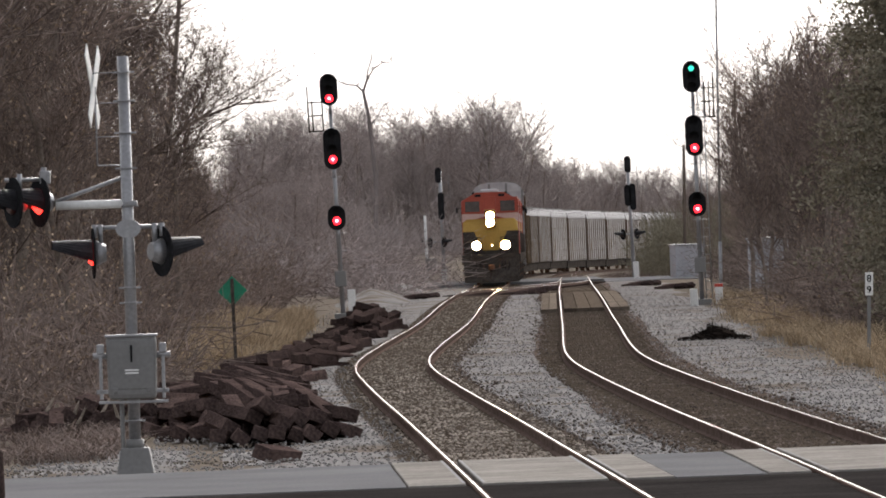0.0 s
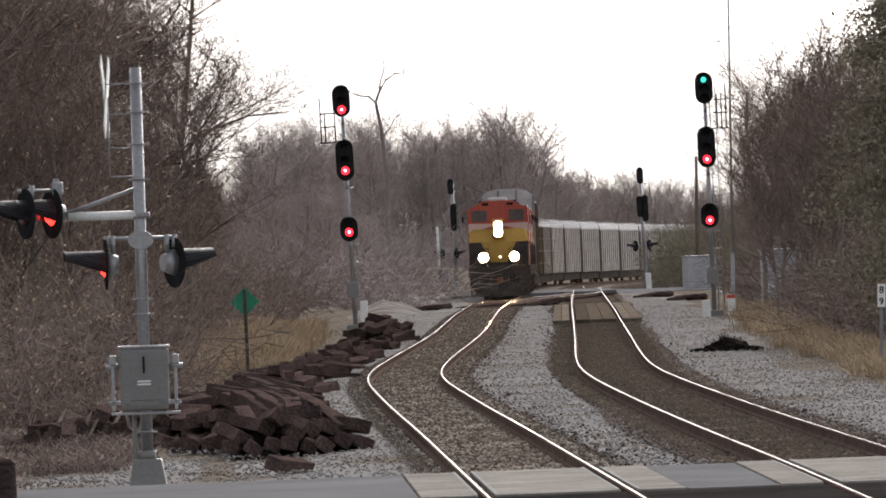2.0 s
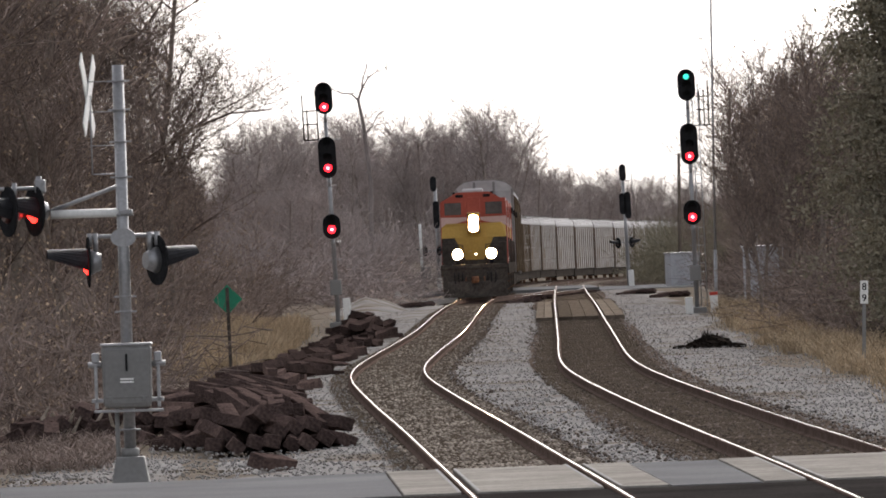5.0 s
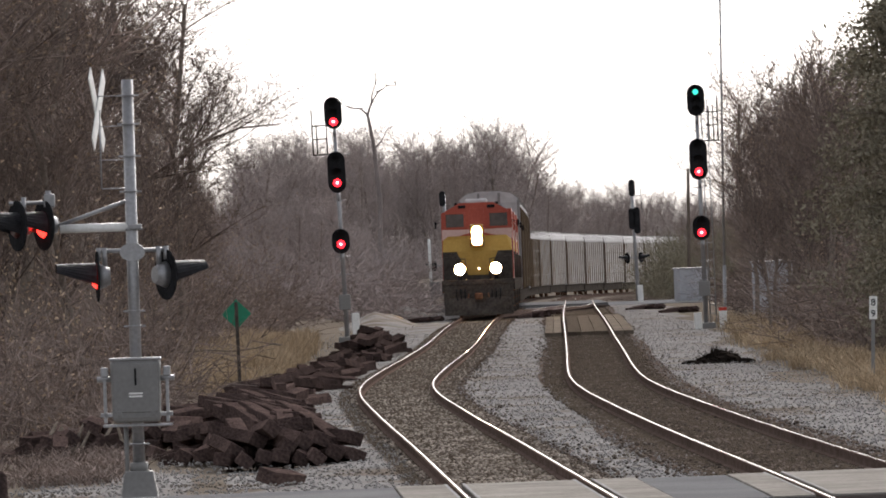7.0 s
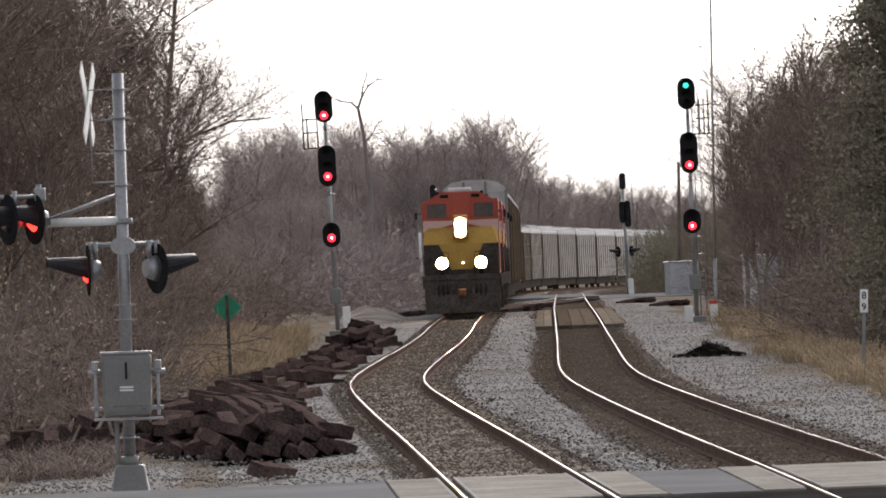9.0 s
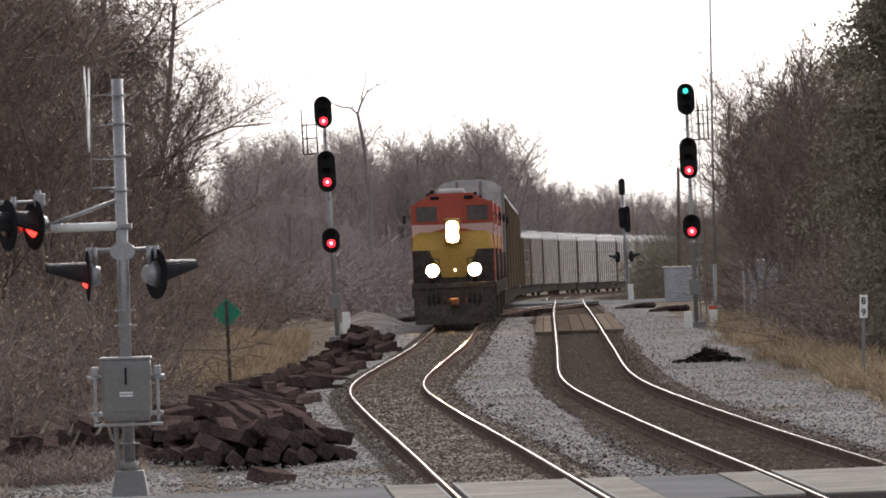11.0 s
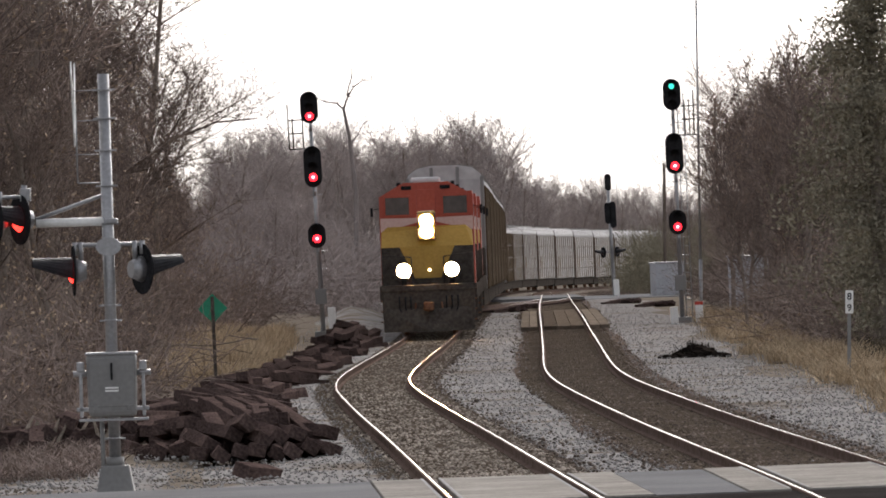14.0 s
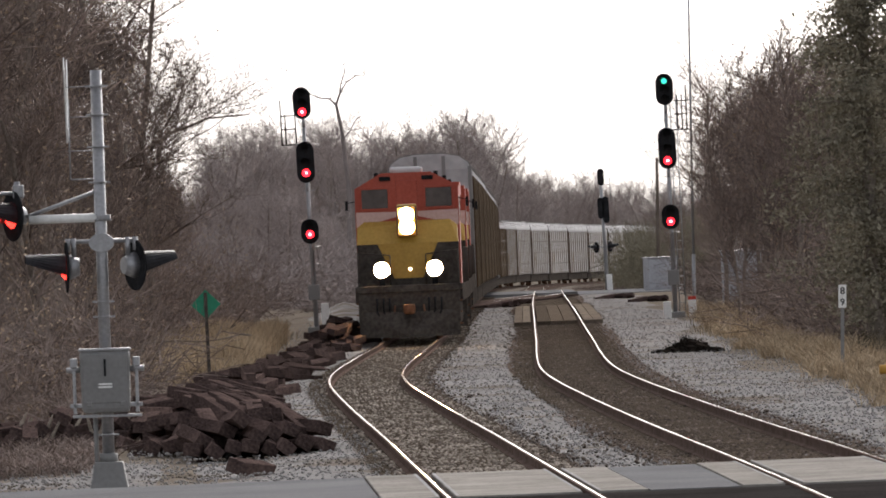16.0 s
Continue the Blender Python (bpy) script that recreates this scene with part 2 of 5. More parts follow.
def ribbons(segs):
    """Single blades for the finest twigs and grass, from rows as for tubes."""
    s = np.asarray(segs, float)
    p, q, r0, r1 = s[:, 0:3], s[:, 3:6], s[:, 6:7], s[:, 7:8]
    d = q - p
    u = np.cross(d, np.random.default_rng(len(s)).normal(size=d.shape))
    u /= np.linalg.norm(u, axis=1, keepdims=True) + 1e-9
    v = np.stack([p - u * r0, p + u * r0, q + u * r1, q - u * r1], 1).reshape(-1, 3)
    return v, np.arange(4 * len(s)).reshape(-1, 4)


def together(a, b):
    return np.concatenate([a[0], b[0]]), np.concatenate([a[1], b[1] + len(a[0])])


def cards(centres, size, rng, tall=1.0):
    """Small leaf quads with random turns at the given centres."""
    c = np.asarray(centres, float)
    n = len(c)
    a = rng.normal(size=(n, 3))
    a /= np.linalg.norm(a, axis=1, keepdims=True)
    b = np.cross(a, rng.normal(size=(n, 3)))
    b /= np.linalg.norm(b, axis=1, keepdims=True)
    s = size * rng.uniform(0.5, 1.4, (n, 1))
    v = np.stack([c - a * s * tall, c + b * s * 0.5, c + a * s * tall, c - b * s * 0.5], 1).reshape(-1, 3)
    return v, np.arange(4 * n).reshape(-1, 4)


def scatter(v, f, places):
    """One mesh out of many turned and sized copies: places are rows of x y z turn width height."""
    vs, fs = [], []
    for i, (x, y, z, a, w, h) in enumerate(places):
        c, s = math.cos(a), math.sin(a)
        vs.append(np.stack([(v[:, 0] * c - v[:, 1] * s) * w + x, (v[:, 0] * s + v[:, 1] * c) * w + y, v[:, 2] * h + z], 1))
        fs.append(f + i * len(v))
    return np.concatenate(vs), np.concatenate(fs)


def bulk(name, v, f, material, parent=None):
    me = bpy.data.meshes.new(name)
    n, k = len(f), f.shape[1]
    me.vertices.add(len(v))
    me.vertices.foreach_set("co", np.ascontiguousarray(v, dtype=np.float32).ravel())
    me.loops.add(n * k)
    me.loops.foreach_set("vertex_index", np.ascontiguousarray(f, dtype=np.int32).ravel())
    me.polygons.add(n)
    me.polygons.foreach_set("loop_start", np.arange(0, n * k, k, dtype=np.int32))
    me.update(calc_edges=True)
    me.materials.append(material)
    return link_mesh(name, me, parent)


# ---- lines of the two tracks: distance from the camera, sideways ----
def spline(knots):
    x, y = np.array(knots, float).T
    n = len(x)
    h = np.diff(x)
    a, r = np.zeros((n, n)), np.zeros(n)
    a[0, 0] = a[-1, -1] = 1
    for i in range(1, n - 1):
        a[i, i - 1:i + 2] = h[i - 1], 2 * (h[i - 1] + h[i]), h[i]
        r[i] = 6 * ((y[i + 1] - y[i]) / h[i] - (y[i] - y[i - 1]) / h[i - 1])
    m = np.linalg.solve(a, r)

    def at(t):
        t = np.asarray(t, float)
        i = np.clip(np.searchsorted(x, t) - 1, 0, n - 2)
        d, e = t - x[i], x[i + 1] - t
        return (m[i] * e ** 3 + m[i + 1] * d ** 3) / (6 * h[i]) + (y[i] / h[i] - m[i] * h[i] / 6) * e + (y[i + 1] / h[i] - m[i + 1] * h[i] / 6) * d
    return at


FAR_LINE = [(560, 3.45), (650, 4.2), (740, 5.0), (818, 7.6), (885, 12.2), (955, 18.3), (1050, 28.0), (1150, 40.0), (1250, 54.0)]
flat_a = spline([(60, 1.75), (90, 1.14), (110, 0.67), (136, 0.04), (150, -0.32), (166, -0.7), (182, -1.03), (196, -1.14), (213, -1.01), (240, -0.62),
                  (275, -0.1), (330, 0.44), (398, 1.2), (466, 2.25)] + FAR_LINE)
flat_b = spline([(60, 5.3), (87, 4.75), (104, 4.47), (130, 3.97), (150, 3.64), (166, 3.42), (180, 3.28), (195, 3.26), (207, 3.35), (240, 3.75), (280, 4.24),
                  (340, 4.98), (400, 5.7), (480, 6.72)] + [(d, x + 4.3) for d, x in FAR_LINE])


def hump(d):
    """The line climbs a little towards the turnouts before the far crossing."""
    return 0.18 * np.exp(-0.5 * ((np.asarray(d, float) - 365) / 55) ** 2)


def track_a(d):
    k = 2.77 / (2.77 - hump(d))
    return flat_a(d * k) / k


def track_b(d):
    k = 2.77 / (2.77 - hump(d))
    return flat_b(d * k) / k


def level(d):
    """Height of the ground along the line: flat, a low hump, then a slight fall in the distance."""
    return hump(d) + np.interp(np.asarray(d, float), [0, 490, 530, 545, 620, 700, 760, 818, 955, 1100, 1300], [0, 0, -0.04, -0.09, -0.5, -0.84, -0.93, -0.99, -1.44, -1.8, -1.95])


def strip(name, line, x0, x1, d0, d1, z, material, step=4.0, parent=None, wander=0.0, sink=0.0, rows=3):
    """A sheet that follows a track from x0 to x1 beside its middle."""
    ds = np.arange(d0, d1 + step, step)
    v, f = [], []
    for i, d in enumerate(ds):
        for k in range(rows):
            t = k / (rows - 1)
            off = x0 + (x1 - x0) * t
            if wander and k in (0, rows - 1):
                off += wander * (noise.noise((d * 0.025, k * 7.3, x0)) + 0.35 * noise.noise((d * 0.11, k * 7.3, x0)))
            v.append((float(line(d)) + off, d, float(level(d)) + (z if 0 < k < rows - 1 else z - sink)))
    for i in range(len(ds) - 1):
        for k in range(rows - 1):
            a = i * rows + k
            f.append((a, a + 1, a + rows + 1, a + rows))
    return raw(name, v, f, material, parent)


# ---- ground ----
def build_ground():
    xs = np.concatenate([-np.geomspace(1500, 32, 22), np.arange(-30, 40, 1.0), np.geomspace(40, 1500, 22)])
    ys = np.concatenate([np.array([-1500, -300, -60, 0, 40, 70]), np.arange(80, 520, 4.0), np.arange(520, 1400, 20.0), np.geomspace(1400, 4600, 16)])
    v, f = [], []
    for y in ys:
        for x in xs:
            c = float(track_a(min(max(y, 60), 1250))) + 1.8
            left, right = c - 7 - x, x - c - 9
            bank = 0.0
            if y > 150:
                t = min(1, (y - 150) / 120)
                bank = t * (min(max(left, 0) * 0.09, 3.2) + min(max(right, 0) * 0.06, 2.0))
            hill = 5.0 * min(1, max(0, (y - 1350) / 250)) if y > 1350 else 0
            z = float(level(y)) + bank + hill + 0.05 * noise.noise((x * 0.4, y * 0.1, 0)) * (1 if abs(x - c) > 6 else 0) - 0.03
            v.append((x, y, z))
    n = len(xs)
    for j in range(len(ys) - 1):
        for i in range(n - 1):
            a = j * n + i
            f.append((a, a + 1, a + n + 1, a + n))
    g = raw("ground", v, f, SOIL)
    tagged(g, "brown leaf-littered ground beside the railway line", "ground", kind="structure")
    b = strip("gravel_bed", track_a, -4.0, 9.0, 60, 560, 0.0, GRAVEL, 4, wander=0.9, rows=9, sink=0.05)
    tagged(b, "pale grey crushed stone spread round the tracks", "gravel", kind="structure")
    b = strip("gravel_verge", track_a, -6.2, -3.6, 107.5, 127, 0.012, GRAVEL, 1.5, wander=0.5, rows=5, sink=0.06)
    tagged(b, "thin pale gravel along the road edge", "gravel", kind="structure")
    b = strip("gravel_bed_far", track_a, -3.4, 8.2, 560, 1240, 0.0, BALLAST_WORN, 20, wander=0.8, rows=5, sink=0.05)
    tagged(b, "pale grey stone under the distant tracks", "gravel", kind="structure")


build_ground()


def build_track(name, line, colour, dark, d1, label):
    root = thing(name, label, "railway track", kind="structure")
    bed = strip("ballast", line, -1.25 if line is track_b else -0.88, 1.25, 60, d1, 0.02, colour, 3, root, wander=0.15, sink=0.015, rows=5)
    strip("oily_shoulder", line, 0.85, 1.6 if line is track_b else 1.35, 109, d1, 0.027, dark, 3, root, wander=0.25, sink=0.015, rows=4)
    strip("oily_shoulder", line, -1.42 if line is track_b else -0.99, -0.8, 109, d1, 0.029, dark, 3, root, wander=0.3, sink=0.015, rows=4)
    if line is track_a:
        strip("gravel_shoulder", line, -2.3, -0.95, 109, 520, 0.04, GRAVEL, 1.5, root, wander=0.28, sink=0.03, rows=5)
    # rails: foot, web and head
    prof = [(-0.07, 0.03), (-0.07, 0.045), (-0.012, 0.06), (-0.012, 0.14), (-0.037, 0.15), (-0.037, 0.178), (-0.014, 0.184),
            (0.008, 0.185), (0.037, 0.178), (0.037, 0.15), (0.012, 0.14), (0.012, 0.06), (0.07, 0.045), (0.07, 0.03)]
    k = len(prof)
    ds = np.concatenate([np.arange(60, 300, 1.5), np.arange(300, d1 + 1, 5.0)])
    for side in (-0.7525, 0.7525):
        v, f, s = [], [], []
        for d in ds:
            x, z = float(line(d)) + side, float(level(d))
            v += [(x + px, d, z + pz) for px, pz in prof]
        for i in range(len(ds) - 1):
            for j in range(k - 1):
                a = i * k + j
                f.append((a, a + 1, a + k + 1, a + k))
                s.append(1 if j == 6 else 0)
        raw("rail", v, f, [RAIL_SIDE, RAIL_TOP], root, s)
    rng = np.random.default_rng(5)
    v, f = [], []
    bm = bmesh.new()
    box(bm, -1.28, 1.28, -0.11, 0.11, -0.06, 0.034)
    single = None
    for d in np.arange(109, 190, 0.53):
        if single is None:
            single = part("sleeper", bm, TIE_BED, root)
            ob = single
        else:
            ob = link_mesh("sleeper", single.data, root)
        ob.location = (float(line(d)) + rng.uniform(-0.06, 0.06), d, float(level(d)))
    for d in np.arange(190, min(d1, 520), 0.53):
        x, z = float(line(d)), float(level(d))
        w, o = 1.28 + rng.uniform(-0.06, 0.06), rng.uniform(-0.06, 0.06)
        a = len(v)
        v += [(x + o + sx * w, d + sy * 0.11, z + zz) for zz in (0.0, 0.034) for sx, sy in ((-1, -1), (1, -1), (1, 1), (-1, 1))]
        f += [(a + 4, a + 5, a + 6, a + 7), (a, a + 1, a + 5, a + 4), (a + 1, a + 2, a + 6, a + 5), (a + 3, a, a + 4, a + 7)]
    tagged(raw("sleepers", v, f, TIE_BED, root), kind="stuff")
    return root


build_track("track_left", track_a, BALLAST_WORN, BALLAST, 1240, "railway track with bright rails on dusty ballast")
build_track("track_right", track_b, BALLAST, BALLAST, 1240, "railway track with bright rails on oily brown ballast")


def build_crossover():
    """Two rails that lead from the left-hand line to the right-hand one."""
    def mid(d):
        t = min(1.0, max(0.0, (d - 392) / 100))
        t = t * t * (3 - 2 * t)
        return float(track_a(d)) * (1 - t) + float(track_b(d)) * t
    root = thing("crossover", "worn crossover rails on dark timbers between the two tracks", "railway track", kind="structure")
    for side in (-0.7525, 0.7525):
        v, f = [], []
        ds = np.arange(398, 488, 3.0)
        for d in ds:
            x, z = mid(d) + side, float(level(d))
            v += [(x - 0.035, d, z + 0.03), (x - 0.033, d, z + 0.18), (x + 0.033, d, z + 0.18), (x + 0.035, d, z + 0.03)]
        f = [(i * 4 + k, i * 4 + k + 1, i * 4 + k + 5, i * 4 + k + 4) for i in range(len(ds) - 1) for k in range(3)]
        raw("rail", v, f, [RAIL_SIDE, RAIL_TOP], root, [1 if k == 1 else 0 for i in range(len(ds) - 1) for k in range(3)])
    bm = bmesh.new()
    for k in range(60):
        d = 394 + k * 1.6
        x, z = mid(d), float(level(d))
        box(bm, x - 1.6, x + 1.6, d - 0.14, d + 0.14, z, z + 0.05)
    tagged(part("timbers", bm, OLD_TIE, root), kind="stuff")
    for x, d, w in ((4.3, 418, 0.5), (3.6, 395, 0.35), (9.3, 440, 0.6), (9.9, 400, 0.5), (-1.2, 392, 0.7)):
        g = thing("scrap_timber", "low heap of dark scrap timber beside the turnout", "scrap heap", "scrap heaps", at=pose(x, d, float(level(d))))
        for q in range(5):
            bm = bmesh.new()
            box(bm, -w, w, -0.12, 0.12, -0.08, 0.08, 0.01)
            b = part("timber", bm, OLD_TIE, g)
            b.matrix_basis = pose(0.22 * q - 0.5, 1.1 * (q % 3) - 1, 0.07 + 0.03 * (q % 2), 8 * q, 3 * q - 6, 25 * q + 40)


build_crossover()


def build_pad():
    """Worn timber panels across the right-hand track."""
    root = thing("timber_crossing", "worn tan timber crossing panels between and beside the rails", "level crossing", kind="structure")
    for a, b, n in ((-1.42, -0.86, 2), (-0.66, 0.66, 3), (0.86, 1.5, 2)):
        for k in range(n):
            x0, x1 = a + (b - a) * k / n, a + (b - a) * (k + 1) / n - 0.02
            bm = bmesh.new()
            for j in range(10):
                y0, y1 = PAD[0] + j * (PAD[1] - PAD[0]) / 10, PAD[0] + (j + 1) * (PAD[1] - PAD[0]) / 10
                vs = box(bm, x0, x1, y0, y1, 0.0, 0.155 if n == 3 else 0.15)
                for v in vs:
                    v.co.x += float(track_b(v.co.y))
                    v.co.z += float(level(v.co.y))
            bmesh.ops.remove_doubles(bm, verts=bm.verts[:], dist=0.001)
            inner = [q for q in bm.faces if abs(q.normal.y) > 0.9 and PAD[0] + 1 < q.calc_center_median().y < PAD[1] - 1]
            bmesh.ops.delete(bm, geom=inner, context="FACES_ONLY")
            part("timber_panel", bm, PAD_WOOD if n == 2 else TIE_BED, root)


PAD = (304, 372)
build_pad()


# ---- level crossing and roads ----
def build_crossing():
    edges = ((lambda d: -60.0, lambda d: float(track_a(d)) - 1.45), (lambda d: float(track_a(d)) + 1.37, lambda d: float(track_b(d)) - 1.29),
             (lambda d: float(track_b(d)) + 1.54, lambda d: 60.0))
    bm = bmesh.new()
    for a, b in edges:
        for k in range(6):
            d0, d1 = 97.3 + k * 1.72, 97.3 + (k + 1) * 1.72
            bm.faces.new([bm.verts.new((x, d, 0.163)) for x, d in ((a(d0), d0), (b(d0), d0), (b(d1), d1), (a(d1), d1))])
    bmesh.ops.remove_doubles(bm, verts=bm.verts[:], dist=0.001)
    r = bmesh.ops.extrude_face_region(bm, geom=bm.faces[:])
    bmesh.ops.translate(bm, vec=(0, 0, -0.3), verts=[v for v in r["geom"] if isinstance(v, bmesh.types.BMVert)])
    bmesh.ops.recalc_face_normals(bm, faces=bm.faces[:])
    tagged(part("road", bm, ASPHALT), "worn grey asphalt road over the level crossing", "road", kind="structure")
    bm = bmesh.new()
    box(bm, -60, 60, 84, 97.25, -0.2, 0.155)
    tagged(part("road_shoulder", bm, ASPHALT_DARK), "dark tarred apron before the level crossing", "road", kind="structure")
    for name, line, lo, hi in (("crossing_left", track_a, -1.43, 1.35), ("crossing_right", track_b, -1.27, 1.52)):
        root = thing(name, "pale concrete level crossing panels between the rails", "level crossing", kind="structure")
        for k in range(4):
            y0, y1 = 97.3 + k * 2.58, 97.3 + k * 2.58 + 2.55
            for a, b in ((lo, -0.83), (-0.66, 0.66), (0.83, hi)):
                bm = bmesh.new()
                vs = box(bm, a, b, y0, y1, -0.1, 0.176, 0.012)
                for v in bm.verts:
                    v.co.x += float(line(v.co.y))
                part("concrete_panel", bm, CONCRETE, root)
        for a in (-0.655, 0.62, -0.865, 0.83):
            bm = bmesh.new()
            for k in range(8):
                d0, d1 = 97.4 + k * 1.28, 97.4 + (k + 1) * 1.28
                vs = [bm.verts.new((float(line(d)) + a + o, d, 0.181)) for d, o in ((d0, 0), (d0, 0.035), (d1, 0.035), (d1, 0))]
                bm.faces.new(vs)
            part("edge_strip", bm, WHITE_EDGE, root)
    bm = bmesh.new()
    box(bm, 8.6, 70, 497, 531, -0.4, 0.02)
    box(bm, -60, -1.0, 507, 531, -0.4, -0.02)
    box(bm, -0.95, 8.55, 500, 530, -0.4, 0.15)
    tagged(part("road_far", bm, ASPHALT), "pale road at the second crossing", "road", kind="structure")


build_crossing()


# ---- crossing gate mast ----
def flasher(root, x, y, z, turn, lit, name="flasher"):
    """A round flasher with backing disc, hood and lens; turn 0 faces the camera, 90 faces to the right."""
    m = pose(x, y, z, 0, 0, turn)
    bm = bmesh.new()
    rod(bm, (0, 0.0, 0), (0, 0.02, 0), 0.3, sides=28)
    disc = part(name, bm, BLACK, root)
    disc.matrix_basis = m
    bm = bmesh.new()
    rod(bm, (0, 0.02, 0), (0, 0.16, 0), 0.16, 0.1, sides=20)
    rod(bm, (0, 0.1, 0.12), (0, 0.1, 0.34), 0.03)
    part("housing", bm, GALV, disc, "silver lamp housing")
    bm = bmesh.new()
    n = 14
    rings = []
    for d, lo in ((-0.005, -0.2), (-0.48, 0.12)):
        rings.append([bm.verts.new((0.165 * math.cos(a), d, 0.165 * math.sin(a))) for a in [math.pi * (lo + (1 - 2 * lo) * k / n) for k in range(n + 1)]])
    for k in range(n):
        bm.faces.new((rings[0][k], rings[0][k + 1], rings[1][k + 1], rings[1][k]))
    bmesh.ops.solidify(bm, geom=bm.faces[:], thickness=0.006)
    part("hood", bm, HOOD, disc, "black sun hood")
    bm = bmesh.new()
    rod(bm, (0, -0.05, 0), (0, -0.004, 0), 0.11, 0.15, sides=20)
    part("lens", bm, FLASH_LAMP if lit else DARK_LENS, disc, "glowing red lens" if lit else "")
    return disc


CROSS = []  # boards that swing in the wind


def build_gate():
    g = thing("crossing_gate_mast", "galvanised level crossing mast with red flashers and gate mechanism box", "crossing signal", at=pose(-3.75, 110.7, 0, 0, 0.35, 0))
    bm = bmesh.new()
    rod(bm, (0, 0, 0.3), (0, 0, 5.05), 0.071, 0.068, sides=20)
    part("mast", bm, GALV, g)
    bm = bmesh.new()
    for s in (-1, 1):
        for q in (-1, 1):
            box(bm, s * 0.23 - 0.05, s * 0.23 + 0.05, q * 0.2 - 0.05, q * 0.2 + 0.05, -0.05, 0.06, 0.01)
    vs = box(bm, -0.17, 0.17, -0.16, 0.16, 0.04, 0.4, 0.02)
    for v in vs:
        if v.co.z < 0.2:
            v.co.x *= 1.35
            v.co.y *= 1.3
    rod(bm, (0, 0, 0.38), (0, 0, 0.5), 0.11, sides=18)
    part("base_casting", bm, CAST, g)
    bm = bmesh.new()
    vs = box(bm, -0.3, 0.3, -0.34, -0.09, 0.98, 1.74, 0.06)
    for v in vs:
        if v.co.z < 1.2:
            v.co.x *= 0.95
    box(bm, -0.26, 0.26, -0.352, -0.335, 1.1, 1.68, 0.008)
    for q in (-0.2, 0.2):
        box(bm, q - 0.03, q + 0.03, -0.36, -0.335, 1.06, 1.12, 0.008)
    body = part("mechanism_box", bm, CAST, g, "grey gate mechanism housing")
    bm = bmesh.new()
    box(bm, -0.31, 0.31, -0.35, -0.08, 1.715, 1.75, 0.012)
    part("lid", bm, GALV, body)
    bm = bmesh.new()
    box(bm, -0.012, 0.012, -0.372, -0.35, 1.42, 1.62, 0.004)
    part("latch", bm, BLACK, body)
    bm = bmesh.new()
    for k in range(2):
        box(bm, -0.08, 0.08, -0.36, -0.351, 1.28 + k * 0.035, 1.3 + k * 0.035)
    part("marking", bm, WHITE, body, "two faint pale bars")
    for s in (-1, 1):
        bm = bmesh.new()
        box(bm, s * 0.37 - 0.02, s * 0.37 + 0.02, -0.25, -0.21, 0.98, 1.6, 0.008)
        rod(bm, (s * 0.29, -0.22, 1.5), (s * 0.46, -0.22, 1.5), 0.035)
        box(bm, s * 0.37 - 0.045, s * 0.37 + 0.045, -0.27, -0.19, 1.52, 1.64, 0.015)
        box(bm, s * 0.34 - 0.09, s * 0.34 + 0.09, -0.25, -0.21, 1.05, 1.1, 0.008)
        part("gate_arm_support", bm, GALV, g)
    bm = bmesh.new()
    box(bm, -0.4, 0.42, -0.25, -0.2, 0.93, 0.965, 0.006)
    part("cross_bar", bm, GALV, g)
    bm = bmesh.new()
    rod(bm, (-0.14, -0.05, 0.1), (-0.14, -0.05, 1.0), 0.028)
    part("conduit", bm, CAST, g)
    for z in (4.86, 4.52, 4.14, 3.72, 3.27, 2.3, 2.12, 0.72):
        bm = bmesh.new()
        rod(bm, (0, 0, z - 0.012), (0, 0, z + 0.012), 0.083, sides=18)
        box(bm, -0.13, 0.13, -0.02, 0.02, z - 0.011, z + 0.011)
        part("clamp", bm, GALV, g)
    # cross boards, nearly in line with the road
    for s in (-1, 1):
        bm = bmesh.new()
        box(bm, -0.6, 0.6, -0.008, 0.008, -0.105, 0.105, 0.003, m=pose(0, 0.011 * s, 0) @ pose(0, 0, 0, 0, s * 45, 0))
        CROSS.append(part("crossbuck_board", bm, WHITE, g, "white crossing board swinging on its bracket"))
    bm = bmesh.new()
    rod(bm, (-0.34, 0, 3.76), (-0.34, 0, 4.7), 0.01)
    rod(bm, (-0.34, 0, 3.76), (0, 0, 3.76), 0.009)
    for z in (4.1, 4.5, 4.86):
        rod(bm, (-0.36, 0, z), (0, 0, z), 0.006)
    part("crossbuck_bracket", bm, GALV, g)
    # side arm with the upper pair
    bm = bmesh.new()
    rod(bm, (-0.85, 0, 3.3), (0.02, 0, 3.3), 0.052, sides=16)
    part("side_arm", bm, WHITE, g, "white side arm pipe")
    bm = bmesh.new()
    box(bm, -0.03, 0.12, -0.1, 0.1, 3.27, 3.33, 0.01)
    rod(bm, (-0.86, 0, 3.34), (-0.02, 0, 3.62), 0.024)
    rod(bm, (-0.98, 0, 3.2), (-0.98, 0, 3.76), 0.035)
    rod(bm, (-1.45, 0, 3.62), (-0.93, 0, 3.62), 0.024)
    box(bm, -1.03, -0.9, -0.05, 0.05, 3.56, 3.72, 0.015)
    part("brace", bm, GALV, g)
    flasher(g, -1.36, -0.1, 3.35, -66, False)
    flasher(g, -1.05, 0.02, 3.35, -64, True)
    # lower pair on a short arm, turned away to both sides
    bm = bmesh.new()
    rod(bm, (-0.42, 0, 3.02), (0.4, 0, 3.02), 0.026)
    for v in rod(bm, (0, -0.1, 3.0), (0, 0.1, 3.0), 0.11, sides=24):
        v.co.x *= 1.35
    for s in (-1, 1):
        rod(bm, (s * 0.4, 0, 2.9), (s * 0.4, 0, 3.06), 0.034)
